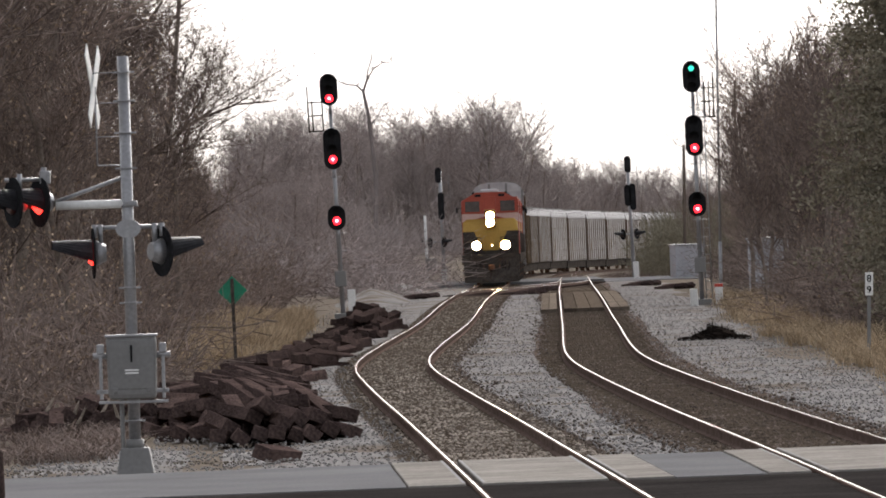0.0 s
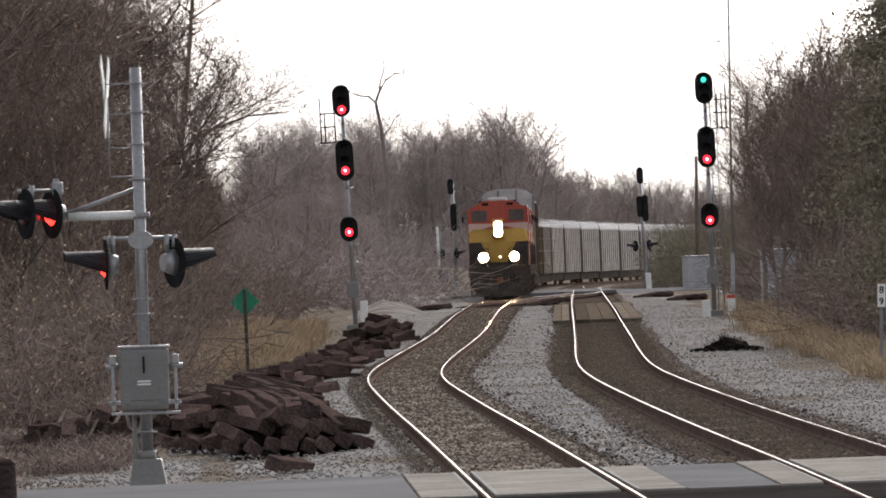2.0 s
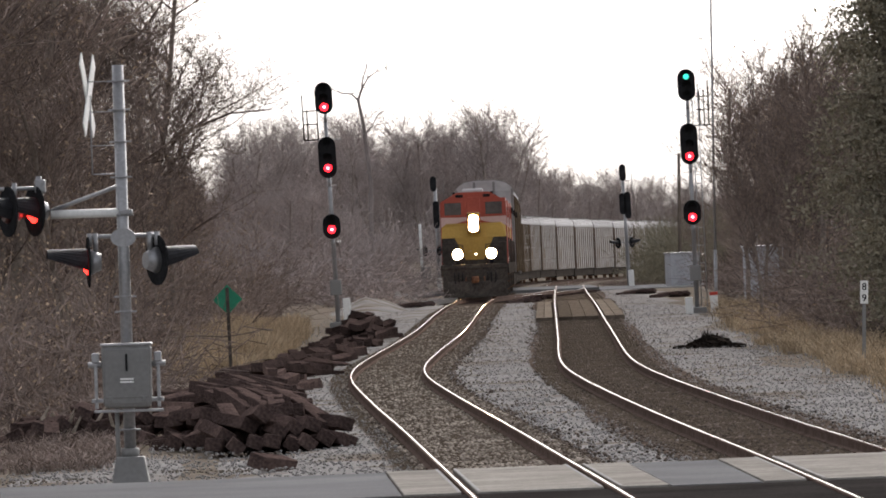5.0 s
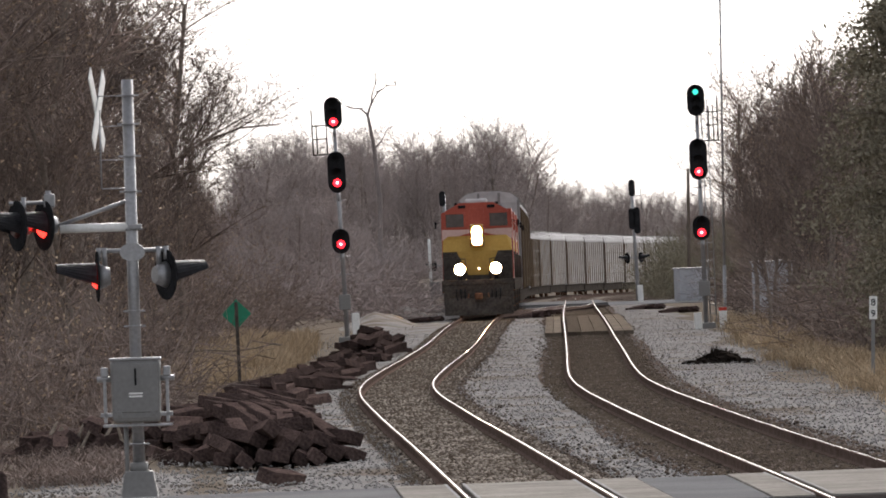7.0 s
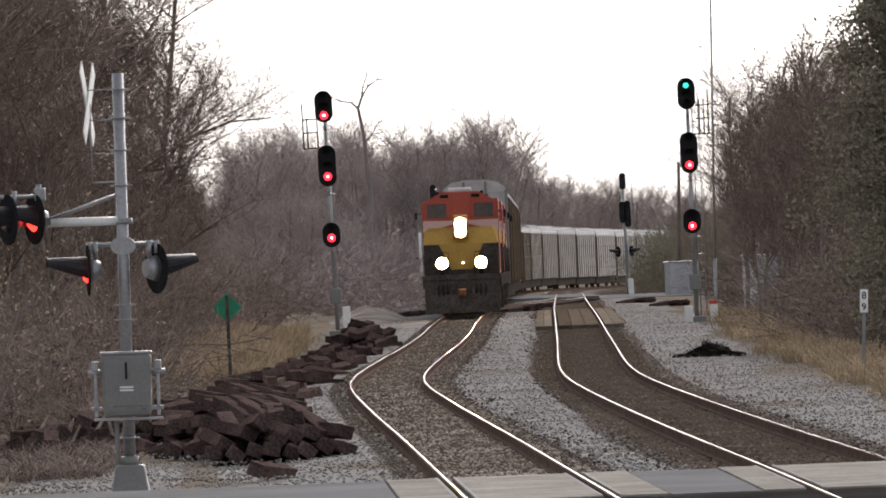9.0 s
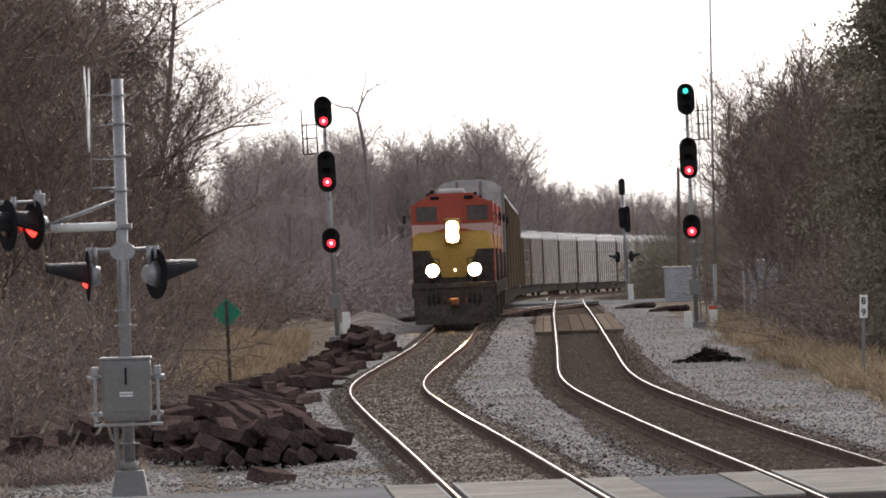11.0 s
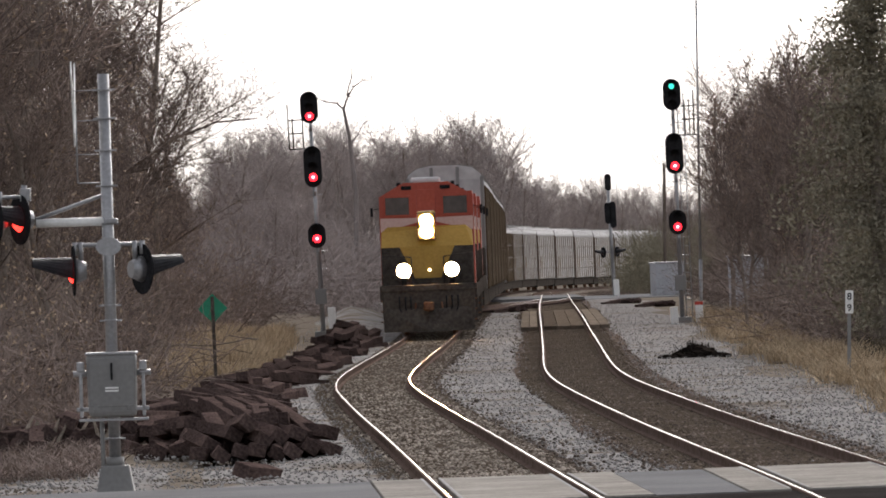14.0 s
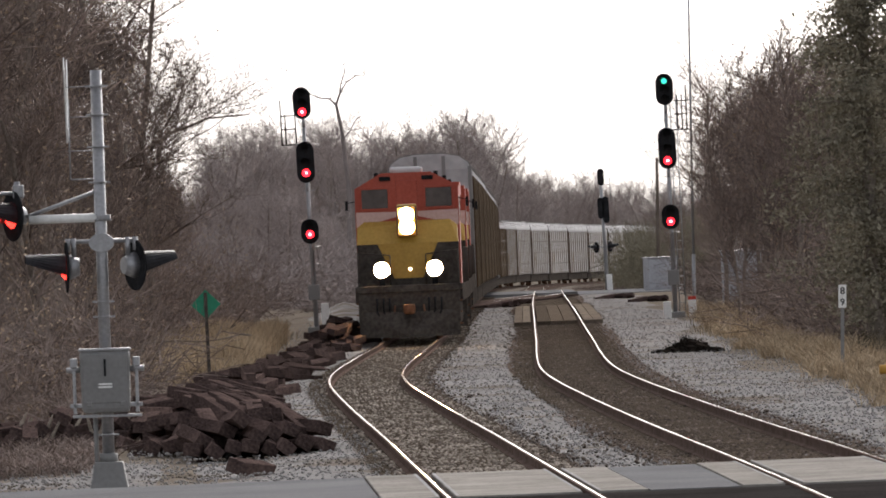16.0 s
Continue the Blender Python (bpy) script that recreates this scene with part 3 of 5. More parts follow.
    part("cross_arm", bm, GALV, g)
    flasher(g, -0.43, -0.05, 2.72, -84, True)
    flasher(g, 0.4, 0.02, 2.72, 117, False)


build_gate()


# ---- block signals ----
def outline_oval(w, h, n=12):
    r = w / 2
    top = [(r * math.cos(a), h / 2 - r + r * math.sin(a)) for a in [math.pi * k / n for k in range(n + 1)]]
    return top + [(-x, -z) for x, z in top]


def build_signal(x, y, lean, lamps, ladder, z0=0.0, rack=-1):
    """A three-headed block signal; lamps name the lens lit in each head: its height in the head and its material."""
    g = thing("block_signal", "grey mast railway signal with three black lamp heads, red lit", "railway signal", "block signals", at=pose(x, y, z0, 0, lean, 0))
    bm = bmesh.new()
    rod(bm, (0, 0.2, 0), (0, 0.2, 8.1), 0.085, 0.06, sides=14)
    part("mast", bm, GALV, g)
    for (zc, h), (lz, lm) in zip(((7.85, 1.08), (5.85, 1.4), (3.52, 0.84)), lamps):
        bm = bmesh.new()
        vs = prism(bm, outline_oval(0.6, h), 0.0, 0.03)
        vs += prism(bm, outline_oval(0.4, h * 0.86), 0.03, 0.22)
        head = part("signal_head", bm, BLACK, g, "black oval lamp head")
        head.location = (-0.02, -0.06, zc)
        n = 3 if h > 1 else 2
        for k in range(n):
            zz = (k - (n - 1) / 2) * (h - 0.42) / max(n - 1, 1)
            bm = bmesh.new()
            for j in range(12):
                a0, a1 = math.pi * (-0.15 + 1.3 * j / 12), math.pi * (-0.15 + 1.3 * (j + 1) / 12)
                q = [(0.15 * math.cos(a), d, zz + 0.15 * math.sin(a)) for a, d in ((a0, 0), (a1, 0), (a1, -0.28), (a0, -0.28))]
                bm.faces.new([bm.verts.new(v) for v in q])
            bmesh.ops.solidify(bm, geom=bm.faces[:], thickness=0.005)
            part("hood", bm, BLACK, head)
        bm = bmesh.new()
        w = 0.125 if lm is RED_LAMP else 0.085
        rod(bm, (0, -0.03, lz), (0, -0.005, lz), w, w + 0.01, sides=20)
        part("lens", bm, lm, head, "lit signal lens")
        if lm is RED_LAMP:
            bm = bmesh.new()
            rod(bm, (0, -0.045, lz), (0, -0.032, lz), 0.038, 0.042, sides=16)
            part("lamp_core", bm, RED_LAMP_HOT, head)
        bm = bmesh.new()
        for q in (-0.25, 0.25):
            box(bm, -0.05, 0.05, 0.05, 0.3, zc + q - 0.04, zc + q + 0.04, 0.01)
            part("bracket", bm, GALV, g)
            bm = bmesh.new()
        rod(bm, (0, 0.02, zc - h / 2 - 0.28), (0, 0.02, zc - h / 2 + 0.05), 0.05)
        part("bracket", bm, GALV, g)
    bm = bmesh.new()
    if ladder:
        for s in (0.16, 0.36):
            rod(bm, (s, 0.45, 0.3), (s, 0.45, 7.9), 0.02, sides=6)
        for k in range(24):
            rod(bm, (0.16, 0.45, 0.6 + k * 0.3), (0.36, 0.45, 0.6 + k * 0.3), 0.012, sides=5)
        part("ladder", bm, GALV, g)
        bm = bmesh.new()
    bm.free()
    for q, top in (((0.28, 7.5), (0.62, 7.5), (0.76, 8.0)) if rack < 0 else ((0.4, 7.65), (0.55, 7.65), (0.7, 8.0))):
        bm = bmesh.new()
        rod(bm, (rack * q, 0.35, 6.45), (rack * q, 0.35, top), 0.026, sides=6)
        part("rail_post", bm, LOCO_BLACK, g)
    for z, q in ((6.47, 0.0), (7.0, 0.28), (7.45, 0.28)):
        bm = bmesh.new()
        rod(bm, (rack * q, 0.35, z), (rack * 0.76, 0.35, z), 0.022, sides=6)
        part("platform_rail", bm, LOCO_BLACK, g)
    for z, w in ((6.45, 0.5), (5.6, 0.3), (4.9, 0.25), (3.0, 0.3), (2.4, 0.25)):
        bm = bmesh.new()
        rod(bm, (-w * 0.6, 0.2, z), (w, 0.3, z), 0.014, sides=6)
        part("step_bracket", bm, GALV, g)
    bm = bmesh.new()
    box(bm, -0.2, 0.18, 0.0, 0.28, 1.2, 1.72, 0.02)
    part("junction_box", bm, CAST, g)
    bm = bmesh.new()
    box(bm, -0.3, 0.32, -0.1, 0.5, -0.1, 0.3, 0.03)
    part("footing", bm, CAST, g)
    return g


build_signal(8.71, 316.2, -0.5, ((0.28, GREEN_LAMP), (-0.42, RED_LAMP), (-0.16, RED_LAMP)), True, rack=1)
build_signal(-3.45, 314.0, -1.4, ((-0.3, RED_LAMP), (-0.36, RED_LAMP), (-0.1, RED_LAMP)), False)
for x, y, h, red in ((8.4, 314.5, 0.66, 0), (9.25, 314.5, 0.8, 1), (-3.1, 312, 1.1, 0)):
    g = thing("marker_post", "short white marker post beside a signal" if not red else "short white marker post with a red cap", "post", "marker posts", at=pose(x, y, 0, 0, -2, 0))
    bm = bmesh.new()
    box(bm, -0.13, 0.13, -0.08, 0.08, -0.1, h, 0.015)
    part("post", bm, WHITE, g)
    if red:
        bm = bmesh.new()
        box(bm, -0.135, 0.135, -0.085, 0.085, h - 0.1, h + 0.01, 0.01)
        part("cap", bm, RED_TRIM, g, "red painted cap")


def build_far_signal(x, y, lean, heads, flash, foot):
    g = thing("far_signal", "distant grey mast with dark signal heads and crossing flashers", "railway signal", "far signals", at=pose(x, y, float(level(y)), 0, lean, 0))
    bm = bmesh.new()
    rod(bm, (0, 0, 0), (0, 0, 6.7), 0.11, 0.09, sides=12)
    part("mast", bm, GALV, g)
    for q, zc, h in heads:
        bm = bmesh.new()
        prism(bm, outline_oval(0.36, h), -0.2, -0.1)
        h_ = part("signal_head", bm, BLACK, g)
        h_.location = (q, 0, zc)
    for q, t in flash:
        flasher(g, q, -0.1, 2.5, t, False)
    bm = bmesh.new()
    rod(bm, (-0.7, 0, 2.52), (0.5, 0, 2.52), 0.04)
    part("cross_arm", bm, GALV, g)
    bm = bmesh.new()
    rod(bm, (0.12, 0.3, 5.2), (0.5, 0.3, 5.2), 0.02, sides=5)
    rod(bm, (0.5, 0.3, 5.0), (0.5, 0.3, 6.4), 0.02, sides=5)
    rod(bm, (0.12, 0.3, 6.0), (0.5, 0.3, 6.0), 0.02, sides=5)
    part("platform_rail", bm, CAST, g)
    bm = bmesh.new()
    box(bm, foot - 0.16, foot + 0.16, -0.3, -0.1, -0.1, 0.95, 0.02)
    part("base_post", bm, WHITE, g, "white base post")


build_far_signal(10.7, 525.7, -1.4, ((0, 6.45, 0.95), (-0.1, 4.7, 1.2), (0.18, 4.6, 1.5)), ((-0.5, -60), (0.3, 60)), 0.12)
build_far_signal(-0.01, 543.9, -0.4, ((-0.1, 6.4, 0.9), (0.0, 4.6, 1.6)), ((-0.75, -60), (0.1, 60)), 0.0)
bm = bmesh.new()
rod(bm, (0, 0, 0), (0, 0, 4.1), 0.09, 0.08)
far_gate = thing("far_gate_mast", "distant white crossing mast with mechanism box", "crossing signal", at=pose(-0.95, 543, -0.1, 0, -1, 0))
part("mast", bm, WHITE, far_gate)
bm = bmesh.new()
box(bm, -0.1, 0.55, -0.4, -0.1, 0.9, 1.6, 0.04)
part("mechanism_box", bm, CAST, far_gate)


# ---- signs, poles and huts ----
def build_small():
    g = thing("green_sign", "green diamond sign on a thin dark post", "sign", at=pose(-4.4, 193.8, 0, 0, -0.6, 0))
    bm = bmesh.new()
    box(bm, -0.035, 0.035, -0.02, 0.02, -0.1, 2.05, 0.005)
    part("post", bm, LOCO_BLACK, g)
    bm = bmesh.new()
    box(bm, -0.22, 0.22, 0.022, 0.03, -0.22, 0.22, 0.002, m=pose(0, 0, 1.8, 0, 45, 0))
    part("plate", bm, GREEN, g, "green diamond plate")
    g = thing("milepost", "white milepost plate with black figures on a grey post", "sign", at=pose(8.23, 182.3, 0, 0, 2.2, 0))
    bm = bmesh.new()
    box(bm, -0.035, 0.035, -0.02, 0.02, -0.2, 1.75, 0.004)
    part("post", bm, CAST, g)
    bm = bmesh.new()
    box(bm, -0.078, 0.078, -0.035, -0.022, 1.29, 1.74, 0.006)
    plate = part("plate", bm, WHITE, g, "white number plate")
    for ch, z in (("8", 1.56), ("9", 1.34)):
        cu = bpy.data.curves.new("figure", "FONT")
        cu.body, cu.size, cu.align_x, cu.extrude, cu.offset = ch, 0.19, "CENTER", 0.002, 0.003
        ob = new("figure", cu)
        ob.parent = plate
        ob.matrix_basis = pose(0, -0.038, z, 90, 0, 0)
        cu.materials.append(BLACK)
    for x, y, h, r, m, lab in ((9.75, 330, 15, 0.05, GALV, "thin tall grey radio mast behind a signal"), (13.34, 517, 7.3, 0.12, WOOD_POLE, "short weathered wooden pole near the far crossing")):
        g = thing("tall_pole", lab, "pole", at=pose(x, y, 0, 0, 1.2 if h > 10 else 1.5, 0))
        bm = bmesh.new()
        rod(bm, (0, 0, -0.3), (0, 0, h), r, r * 0.7, sides=10)
        if h > 10:
            rod(bm, (0, 0, -0.3), (0, 0, 2.2), r * 1.3, r * 1.3, sides=10)
        part("shaft", bm, m, g)
    for x, y, w, h, rz in ((13.25, 508.7, 0.78, 1.75, 6), (11.75, 338, 0.5, 2.2, 10)):
        g = thing("relay_hut", "pale grey metal equipment hut among bare trees", "hut", "equipment huts", at=pose(x, y, 0.0, 0, 0, rz))
        bm = bmesh.new()
        box(bm, -w, w, -1.2, 1.2, -0.3, h, 0.02)
        part("wall", bm, SHED, g)
        bm = bmesh.new()
        box(bm, -w - 0.06, w + 0.06, -1.28, 1.28, h, h + 0.08, 0.02)
        part("roof", bm, GALV, g)
        bm = bmesh.new()
        box(bm, -0.4, 0.4, -1.23, -1.203, 0.05, h - 0.2, 0.008)
        part("door", bm, SHED, g)
    pts = [(-5.9, 199, 1.0), (-5.2, 198.5, 1.03), (-4.6, 198, 0.99), (-4.1, 197.5, 1.05), (-3.75, 197, 1.13), (-3.55, 197, 1.1)]
    v, f = tubes([(*a, *b, 0.016, 0.013) for a, b in zip(pts, pts[1:])] + [(-3.75, 197, 1.13, -3.8, 197, 1.25, 0.01, 0.004), (-5.9, 199, 1.0, -6.3, 199, -0.1, 0.025, 0.016)], 5)
    tagged(bulk("bare_branch", v, f, BARK), "thin bare branch arching over dry grass", "branch")
    rng = random.Random(9)
    for k in range(13):
        g = thing("broken_board", "pale splintered board standing in the sleeper heap", "board", "splintered boards", at=pose(-6.1 + 0.14 * k + rng.uniform(-0.05, 0.05), 139.6 + rng.uniform(0, 1), 0.25, rng.uniform(-12, 12), rng.uniform(-38, 38), rng.uniform(-30, 30)))
        bm = bmesh.new()
        w, h = rng.uniform(0.03, 0.07), rng.uniform(0.18, 0.36)
        vs = box(bm, -w, w, -0.02, 0.02, -0.25, h)
        for q in vs:
            if q.co.z > 0:
                q.co.x *= 0.4
                q.co.z += rng.uniform(-0.07, 0.07)
        part("board", bm, SPLINTER, g)
    g = thing("barrier_arm", "lowered barrier arm in headlit amber colour on a short mast", "barrier", at=pose(5.5, 112, 0))
    bm = bmesh.new()
    rod(bm, (0, 0, 1.1), (3.6, 0, 1.1), 0.058, 0.058, sides=14)
    part("arm", bm, YELLOW, g)
    bm = bmesh.new()
    rod(bm, (3.6, 0, 0), (3.6, 0, 1.5), 0.08, sides=14)
    part("mast", bm, GALV, g)
    g = thing("dark_post", "dark brown weathered post in the verge", "post", at=pose(-4.5, 91, 0.155))
    bm = bmesh.new()
    rod(bm, (0, 0, -0.2), (0, 0, 0.66), 0.14, 0.13, sides=14)
    rod(bm, (0, 0, 0.66), (0, 0, 0.72), 0.13, 0.08, sides=14)
    part("shaft", bm, OLD_TIE, g)


build_small()


# ---- train: local y runs back from the leading end, z from the rail head ----
def build_bogie(root, y, axles, r=0.5):
    bm = bmesh.new()
    span = (axles - 1) * 0.95
    for s in (-1, 1):
        box(bm, s * 1.0 - 0.09, s * 1.0 + 0.09, y - span - 0.55, y + span + 0.55, 0.45, 0.85, 0.04)
        for k in range(axles):
            yy = y + (k - (axles - 1) / 2) * 1.9
            box(bm, s * 1.08 - 0.1, s * 1.08 + 0.1, yy - 0.18, yy + 0.18, 0.3, 0.7, 0.03)
    b = part("bogie", bm, LOCO_BLACK, root)
    for k in range(axles):
        yy = y + (k - (axles - 1) / 2) * 1.9
        bm = bmesh.new()
        for s in (-1, 1):
            rod(bm, (s * 0.69, yy, r), (s * 0.82, yy, r), r, r * 0.97, sides=20)
        rod(bm, (-0.7, yy, r), (0.7, yy, r), 0.09)
        part("wheelset", bm, RUST, b)


def lamp_shield(x, y, z, r, deep):
    """An added round rim before a lamp that keeps its light off the paint beside it."""
    bm = bmesh.new()
    n = 24
    ring = [[bm.verts.new((x + q * math.cos(6.28319 * k / n), yy, z + q * math.sin(6.28319 * k / n))) for k in range(n)] for q, yy in ((r, y), (r, y - deep), (r + 0.02, y - deep), (r + 0.02, y))]
    for i in range(4):
        for k in range(n):
            bm.faces.new((ring[i][k], ring[i][(k + 1) % n], ring[(i + 1) % 4][(k + 1) % n], ring[(i + 1) % 4][k]))
    bmesh.ops.recalc_face_normals(bm, faces=bm.faces[:])
    return bm


def build_loco(name, lit):
    g = thing(name, "red, yellow and black diesel locomotive with bright headlights" if lit else "trailing red and yellow diesel locomotive", "locomotive", "locomotives")
    bm = bmesh.new()
    box(bm, -1.5, 1.5, -10.6, 10.9, 1.05, 1.55, 0.03)
    box(bm, -1.35, 1.35, -3.6, 3.6, 0.35, 1.05, 0.12)
    part("frame", bm, LOCO_BLACK, g)
    # pilot and plough
    bm = bmesh.new()
    box(bm, -1.42, 1.42, -11.0, -10.6, 0.5, 1.45, 0.04)
    for s in (-1, 1):
        vs = [bm.verts.new(v) for v in ((0, -11.6, 0.1), (s * 1.4, -11.0, 0.12), (s * 1.4, -10.95, 0.85), (0, -11.25, 0.8), (0, -11.1, 0.1), (s * 1.4, -10.7, 0.12), (s * 1.4, -10.7, 0.85), (0, -11.0, 0.8))]
        for q in ((0, 1, 2, 3), (7, 6, 5, 4), (0, 4, 5, 1), (3, 2, 6, 7), (1, 5, 6, 2)):
            bm.faces.new([vs[i] for i in q])
    bmesh.ops.recalc_face_normals(bm, faces=bm.faces[:])
    part("plough", bm, LOCO_BLACK, g, "black snow plough pilot")
    bm = bmesh.new()
    box(bm, -0.16, 0.16, -11.75, -11.0, 0.75, 1.02, 0.05)
    rod(bm, (0.4, -11.1, 1.0), (0.46, -11.2, 0.4), 0.03)
    rod(bm, (-0.4, -11.1, 1.0), (-0.46, -11.2, 0.4), 0.03)
    part("coupler", bm, RUST, g)
    # wide nose: black below, yellow above
    bm = bmesh.new()
    prism(bm, [(-1.42, 1.55), (1.42, 1.55), (1.42, 2.72), (-1.42, 2.72)], -10.05, -8.5)
    part("nose_lower", bm, LOCO_BLACK, g)
    bm = bmesh.new()
    vs = prism(bm, [(-1.42, 2.723), (1.42, 2.723), (1.4, 3.2), (1.2, 3.36), (-1.2, 3.36), (-1.4, 3.2)], -10.05, -8.5)
    for v in vs:
        if v.co.y < -9 and v.co.z > 3:
            v.co.y += 0.35
    part("nose_upper", bm, LOCO_YELLOW, g)
    bm = bmesh.new()
    vs = [bm.verts.new(v) for v in ((-0.85, -10.056, 2.73), (0.85, -10.056, 2.73), (0.4, -10.056, 1.75), (-0.4, -10.056, 1.75))]
    bm.faces.new(vs)
    r = bmesh.ops.extrude_face_region(bm, geom=bm.faces[:])
    bmesh.ops.translate(bm, vec=(0, -0.01, 0), verts=[v for v in r["geom"] if isinstance(v, bmesh.types.BMVert)])
    bmesh.ops.recalc_face_normals(bm, faces=bm.faces[:])
    part("nose_chevron", bm, LOCO_YELLOW, g, "yellow chevron on the nose")
    # cab
    bm = bmesh.new()
    prism(bm, [(-1.46, 1.55), (1.46, 1.55), (1.46, 4.3), (0.7, 4.72), (-0.7, 4.72), (-1.46, 4.3)], -8.5, -5.6)
    cab = part("cab", bm, LOCO_RED, g)
    for s in (-1, 1):
        bm = bmesh.new()
        box(bm, s * 0.9 - 0.38, s * 0.9 + 0.38, -8.53, -8.495, 3.72, 4.28, 0.03)
        part("windscreen", bm, GLASS, cab, "dark glass windscreen")
        bm = bmesh.new()
        for a, b, c, d in ((-0.43, -0.37, 3.67, 4.33), (0.37, 0.43, 3.67, 4.33), (-0.37, 0.37, 4.27, 4.33), (-0.37, 0.37, 3.67, 3.73)):
            box(bm, s * 0.9 + a, s * 0.9 + b, -8.545, -8.5, c, d, 0.008)
        part("window_frame", bm, LOCO_RED, cab)
        bm = bmesh.new()
        vs = [bm.verts.new(v) for v in ((s * 1.44, -8.51, 3.2), (s * 0.3, -8.51, 3.48), (s * 0.3, -8.51, 3.62), (s * 1.44, -8.51, 3.64))]
        bm.faces.new(vs if s > 0 else vs[::-1])
        r = bmesh.ops.extrude_face_region(bm, geom=bm.faces[:])
        bmesh.ops.translate(bm, vec=(0, -0.008, 0), verts=[v for v in r["geom"] if isinstance(v, bmesh.types.BMVert)])
        bmesh.ops.recalc_face_normals(bm, faces=bm.faces[:])
        part("stripe", bm, LOCO_PALE, cab, "pale wing stripe")
        bm = bmesh.new()
        box(bm, s * 1.462 - 0.012, s * 1.462 + 0.012, -7.9, -6.5, 3.3, 4.0, 0.01)
        part("side_window", bm, GLASS, cab)
        bm = bmesh.new()
        rod(bm, (s * 1.45, -8.3, 3.95), (s * 1.72, -8.35, 3.9), 0.012, sides=5)
        box(bm, s * 1.7 - 0.04, s * 1.7 + 0.04, -8.37, -8.34, 3.7, 3.98, 0.008)
        part("mirror", bm, BLACK, cab)
    bm = bmesh.new()
    box(bm, -0.3, 0.3, -8.525, -8.497, 3.7, 4.5, 0.02)
    part("number_panel", bm, LOCO_RED, cab)
    bm = bmesh.new()
    box(bm, -0.46, 0.46, -8.3, -6.4, 4.7, 4.88, 0.07)
    part("roof_unit", bm, RACK_ROOF, cab, "pale rounded roof unit")
    bm = bmesh.new()
    for q in (-0.9, 0.78):
        box(bm, q, q + 0.12, -8.3, -7.9, 4.55, 4.74, 0.02)
    part("roof_fitting", bm, BLACK, cab)
    # long hood with radiator wings
    bm = bmesh.new()
    prism(bm, [(-1.05, 1.55), (1.05, 1.55), (1.05, 3.0), (-1.05, 3.0)], -5.6, 10.3)
    part("hood_lower", bm, LOCO_YELLOW, g)
    bm = bmesh.new()
    prism(bm, [(-1.05, 3.0), (1.05, 3.0), (1.05, 4.2), (0.8, 4.5), (-0.8, 4.5), (-1.05, 4.2)], -5.6, 10.3)
    part("hood_upper", bm, LOCO_RED, g)
    bm = bmesh.new()
    prism(bm, [(-1.06, 3.8), (1.06, 3.8), (1.36, 4.15), (1.36, 4.5), (-1.36, 4.5), (-1.36, 4.15)], 5.5, 10.0)
    part("radiator_wing", bm, LOCO_RED, g)
    bm = bmesh.new()
    box(bm, -0.35, 0.35, -1.0, 0.6, 4.5, 4.66, 0.03)
    part("exhaust_stack", bm, LOCO_BLACK, g)
    for s in (-1, 1):
        bm = bmesh.new()
        for k in range(10):
            rod(bm, (s * 1.48, -5.2 + k * 1.7, 1.5), (s * 1.48, -5.2 + k * 1.7, 2.55), 0.018, sides=5)
        rod(bm, (s * 1.48, -5.4, 2.55), (s * 1.48, 10.4, 2.55), 0.02, sides=5)
        part("side_handrail", bm, LOCO_BLACK, g)
        bm = bmesh.new()
        rod(bm, (s * 1.4, -10.45, 1.5), (s * 1.4, -10.45, 2.5), 0.02, sides=5)
        rod(bm, (s * 0.5, -10.45, 1.5), (s * 0.5, -10.45, 2.4), 0.02, sides=5)
        rod(bm, (s * 0.5, -10.45, 2.4), (s * 1.4, -10.45, 2.5), 0.02, sides=5)
        part("front_handrail", bm, LOCO_BLACK, g)
        bm = bmesh.new()
        rod(bm, (s * 0.74, -10.6, 2.0), (s * 0.74, -10.4, 2.0), 0.235, sides=20)
        box(bm, s * 0.74 - 0.08, s * 0.74 + 0.08, -10.55, -10.4, 1.5, 1.9, 0.01)
        d = part("ditch_light", bm, BLACK, g)
        # glowing disc drawn larger than the lamp, its bloom built into the size
        bm = bmesh.new()
        rod(bm, (s * 0.74, -10.66, 2.0), (s * 0.74, -10.602, 2.0), 0.215, sides=20)
        part("lens", bm, HEAD_LAMP if lit else GLASS, d, "blazing warm lamp" if lit else "")
        part("lamp_shield", lamp_shield(s * 0.74, -10.6, 2.0, 0.222, 0.2), BLACK, d)
    bm = bmesh.new()
    box(bm, -0.28, 0.28, -9.95, -9.3, 2.9, 3.82, 0.05)
    hl = part("headlight", bm, LOCO_YELLOW, g, "headlight housing on the nose")
    # four added plates round the headlight that block its spill onto the nose
    for x0, x1, z0, z1 in ((-0.28, -0.24, 2.94, 3.76), (0.24, 0.28, 2.94, 3.76), (-0.24, 0.24, 2.94, 2.97), (-0.24, 0.24, 3.73, 3.76)):
        bm = bmesh.new()
        box(bm, x0, x1, -10.2, -9.945, z0, z1, 0.006)
        part("lamp_shield", bm, LOCO_BLACK, hl)
    # two oversized overlapping discs give the headlight's glare as one bright blob
    for z in (3.185, 3.515):
        bm = bmesh.new()
        rod(bm, (0, -9.954 - 0.002 * (z > 3.4), z), (0, -9.93, z), 0.2, sides=24)
        part("lens", bm, HEAD_LAMP if lit else GLASS, hl)
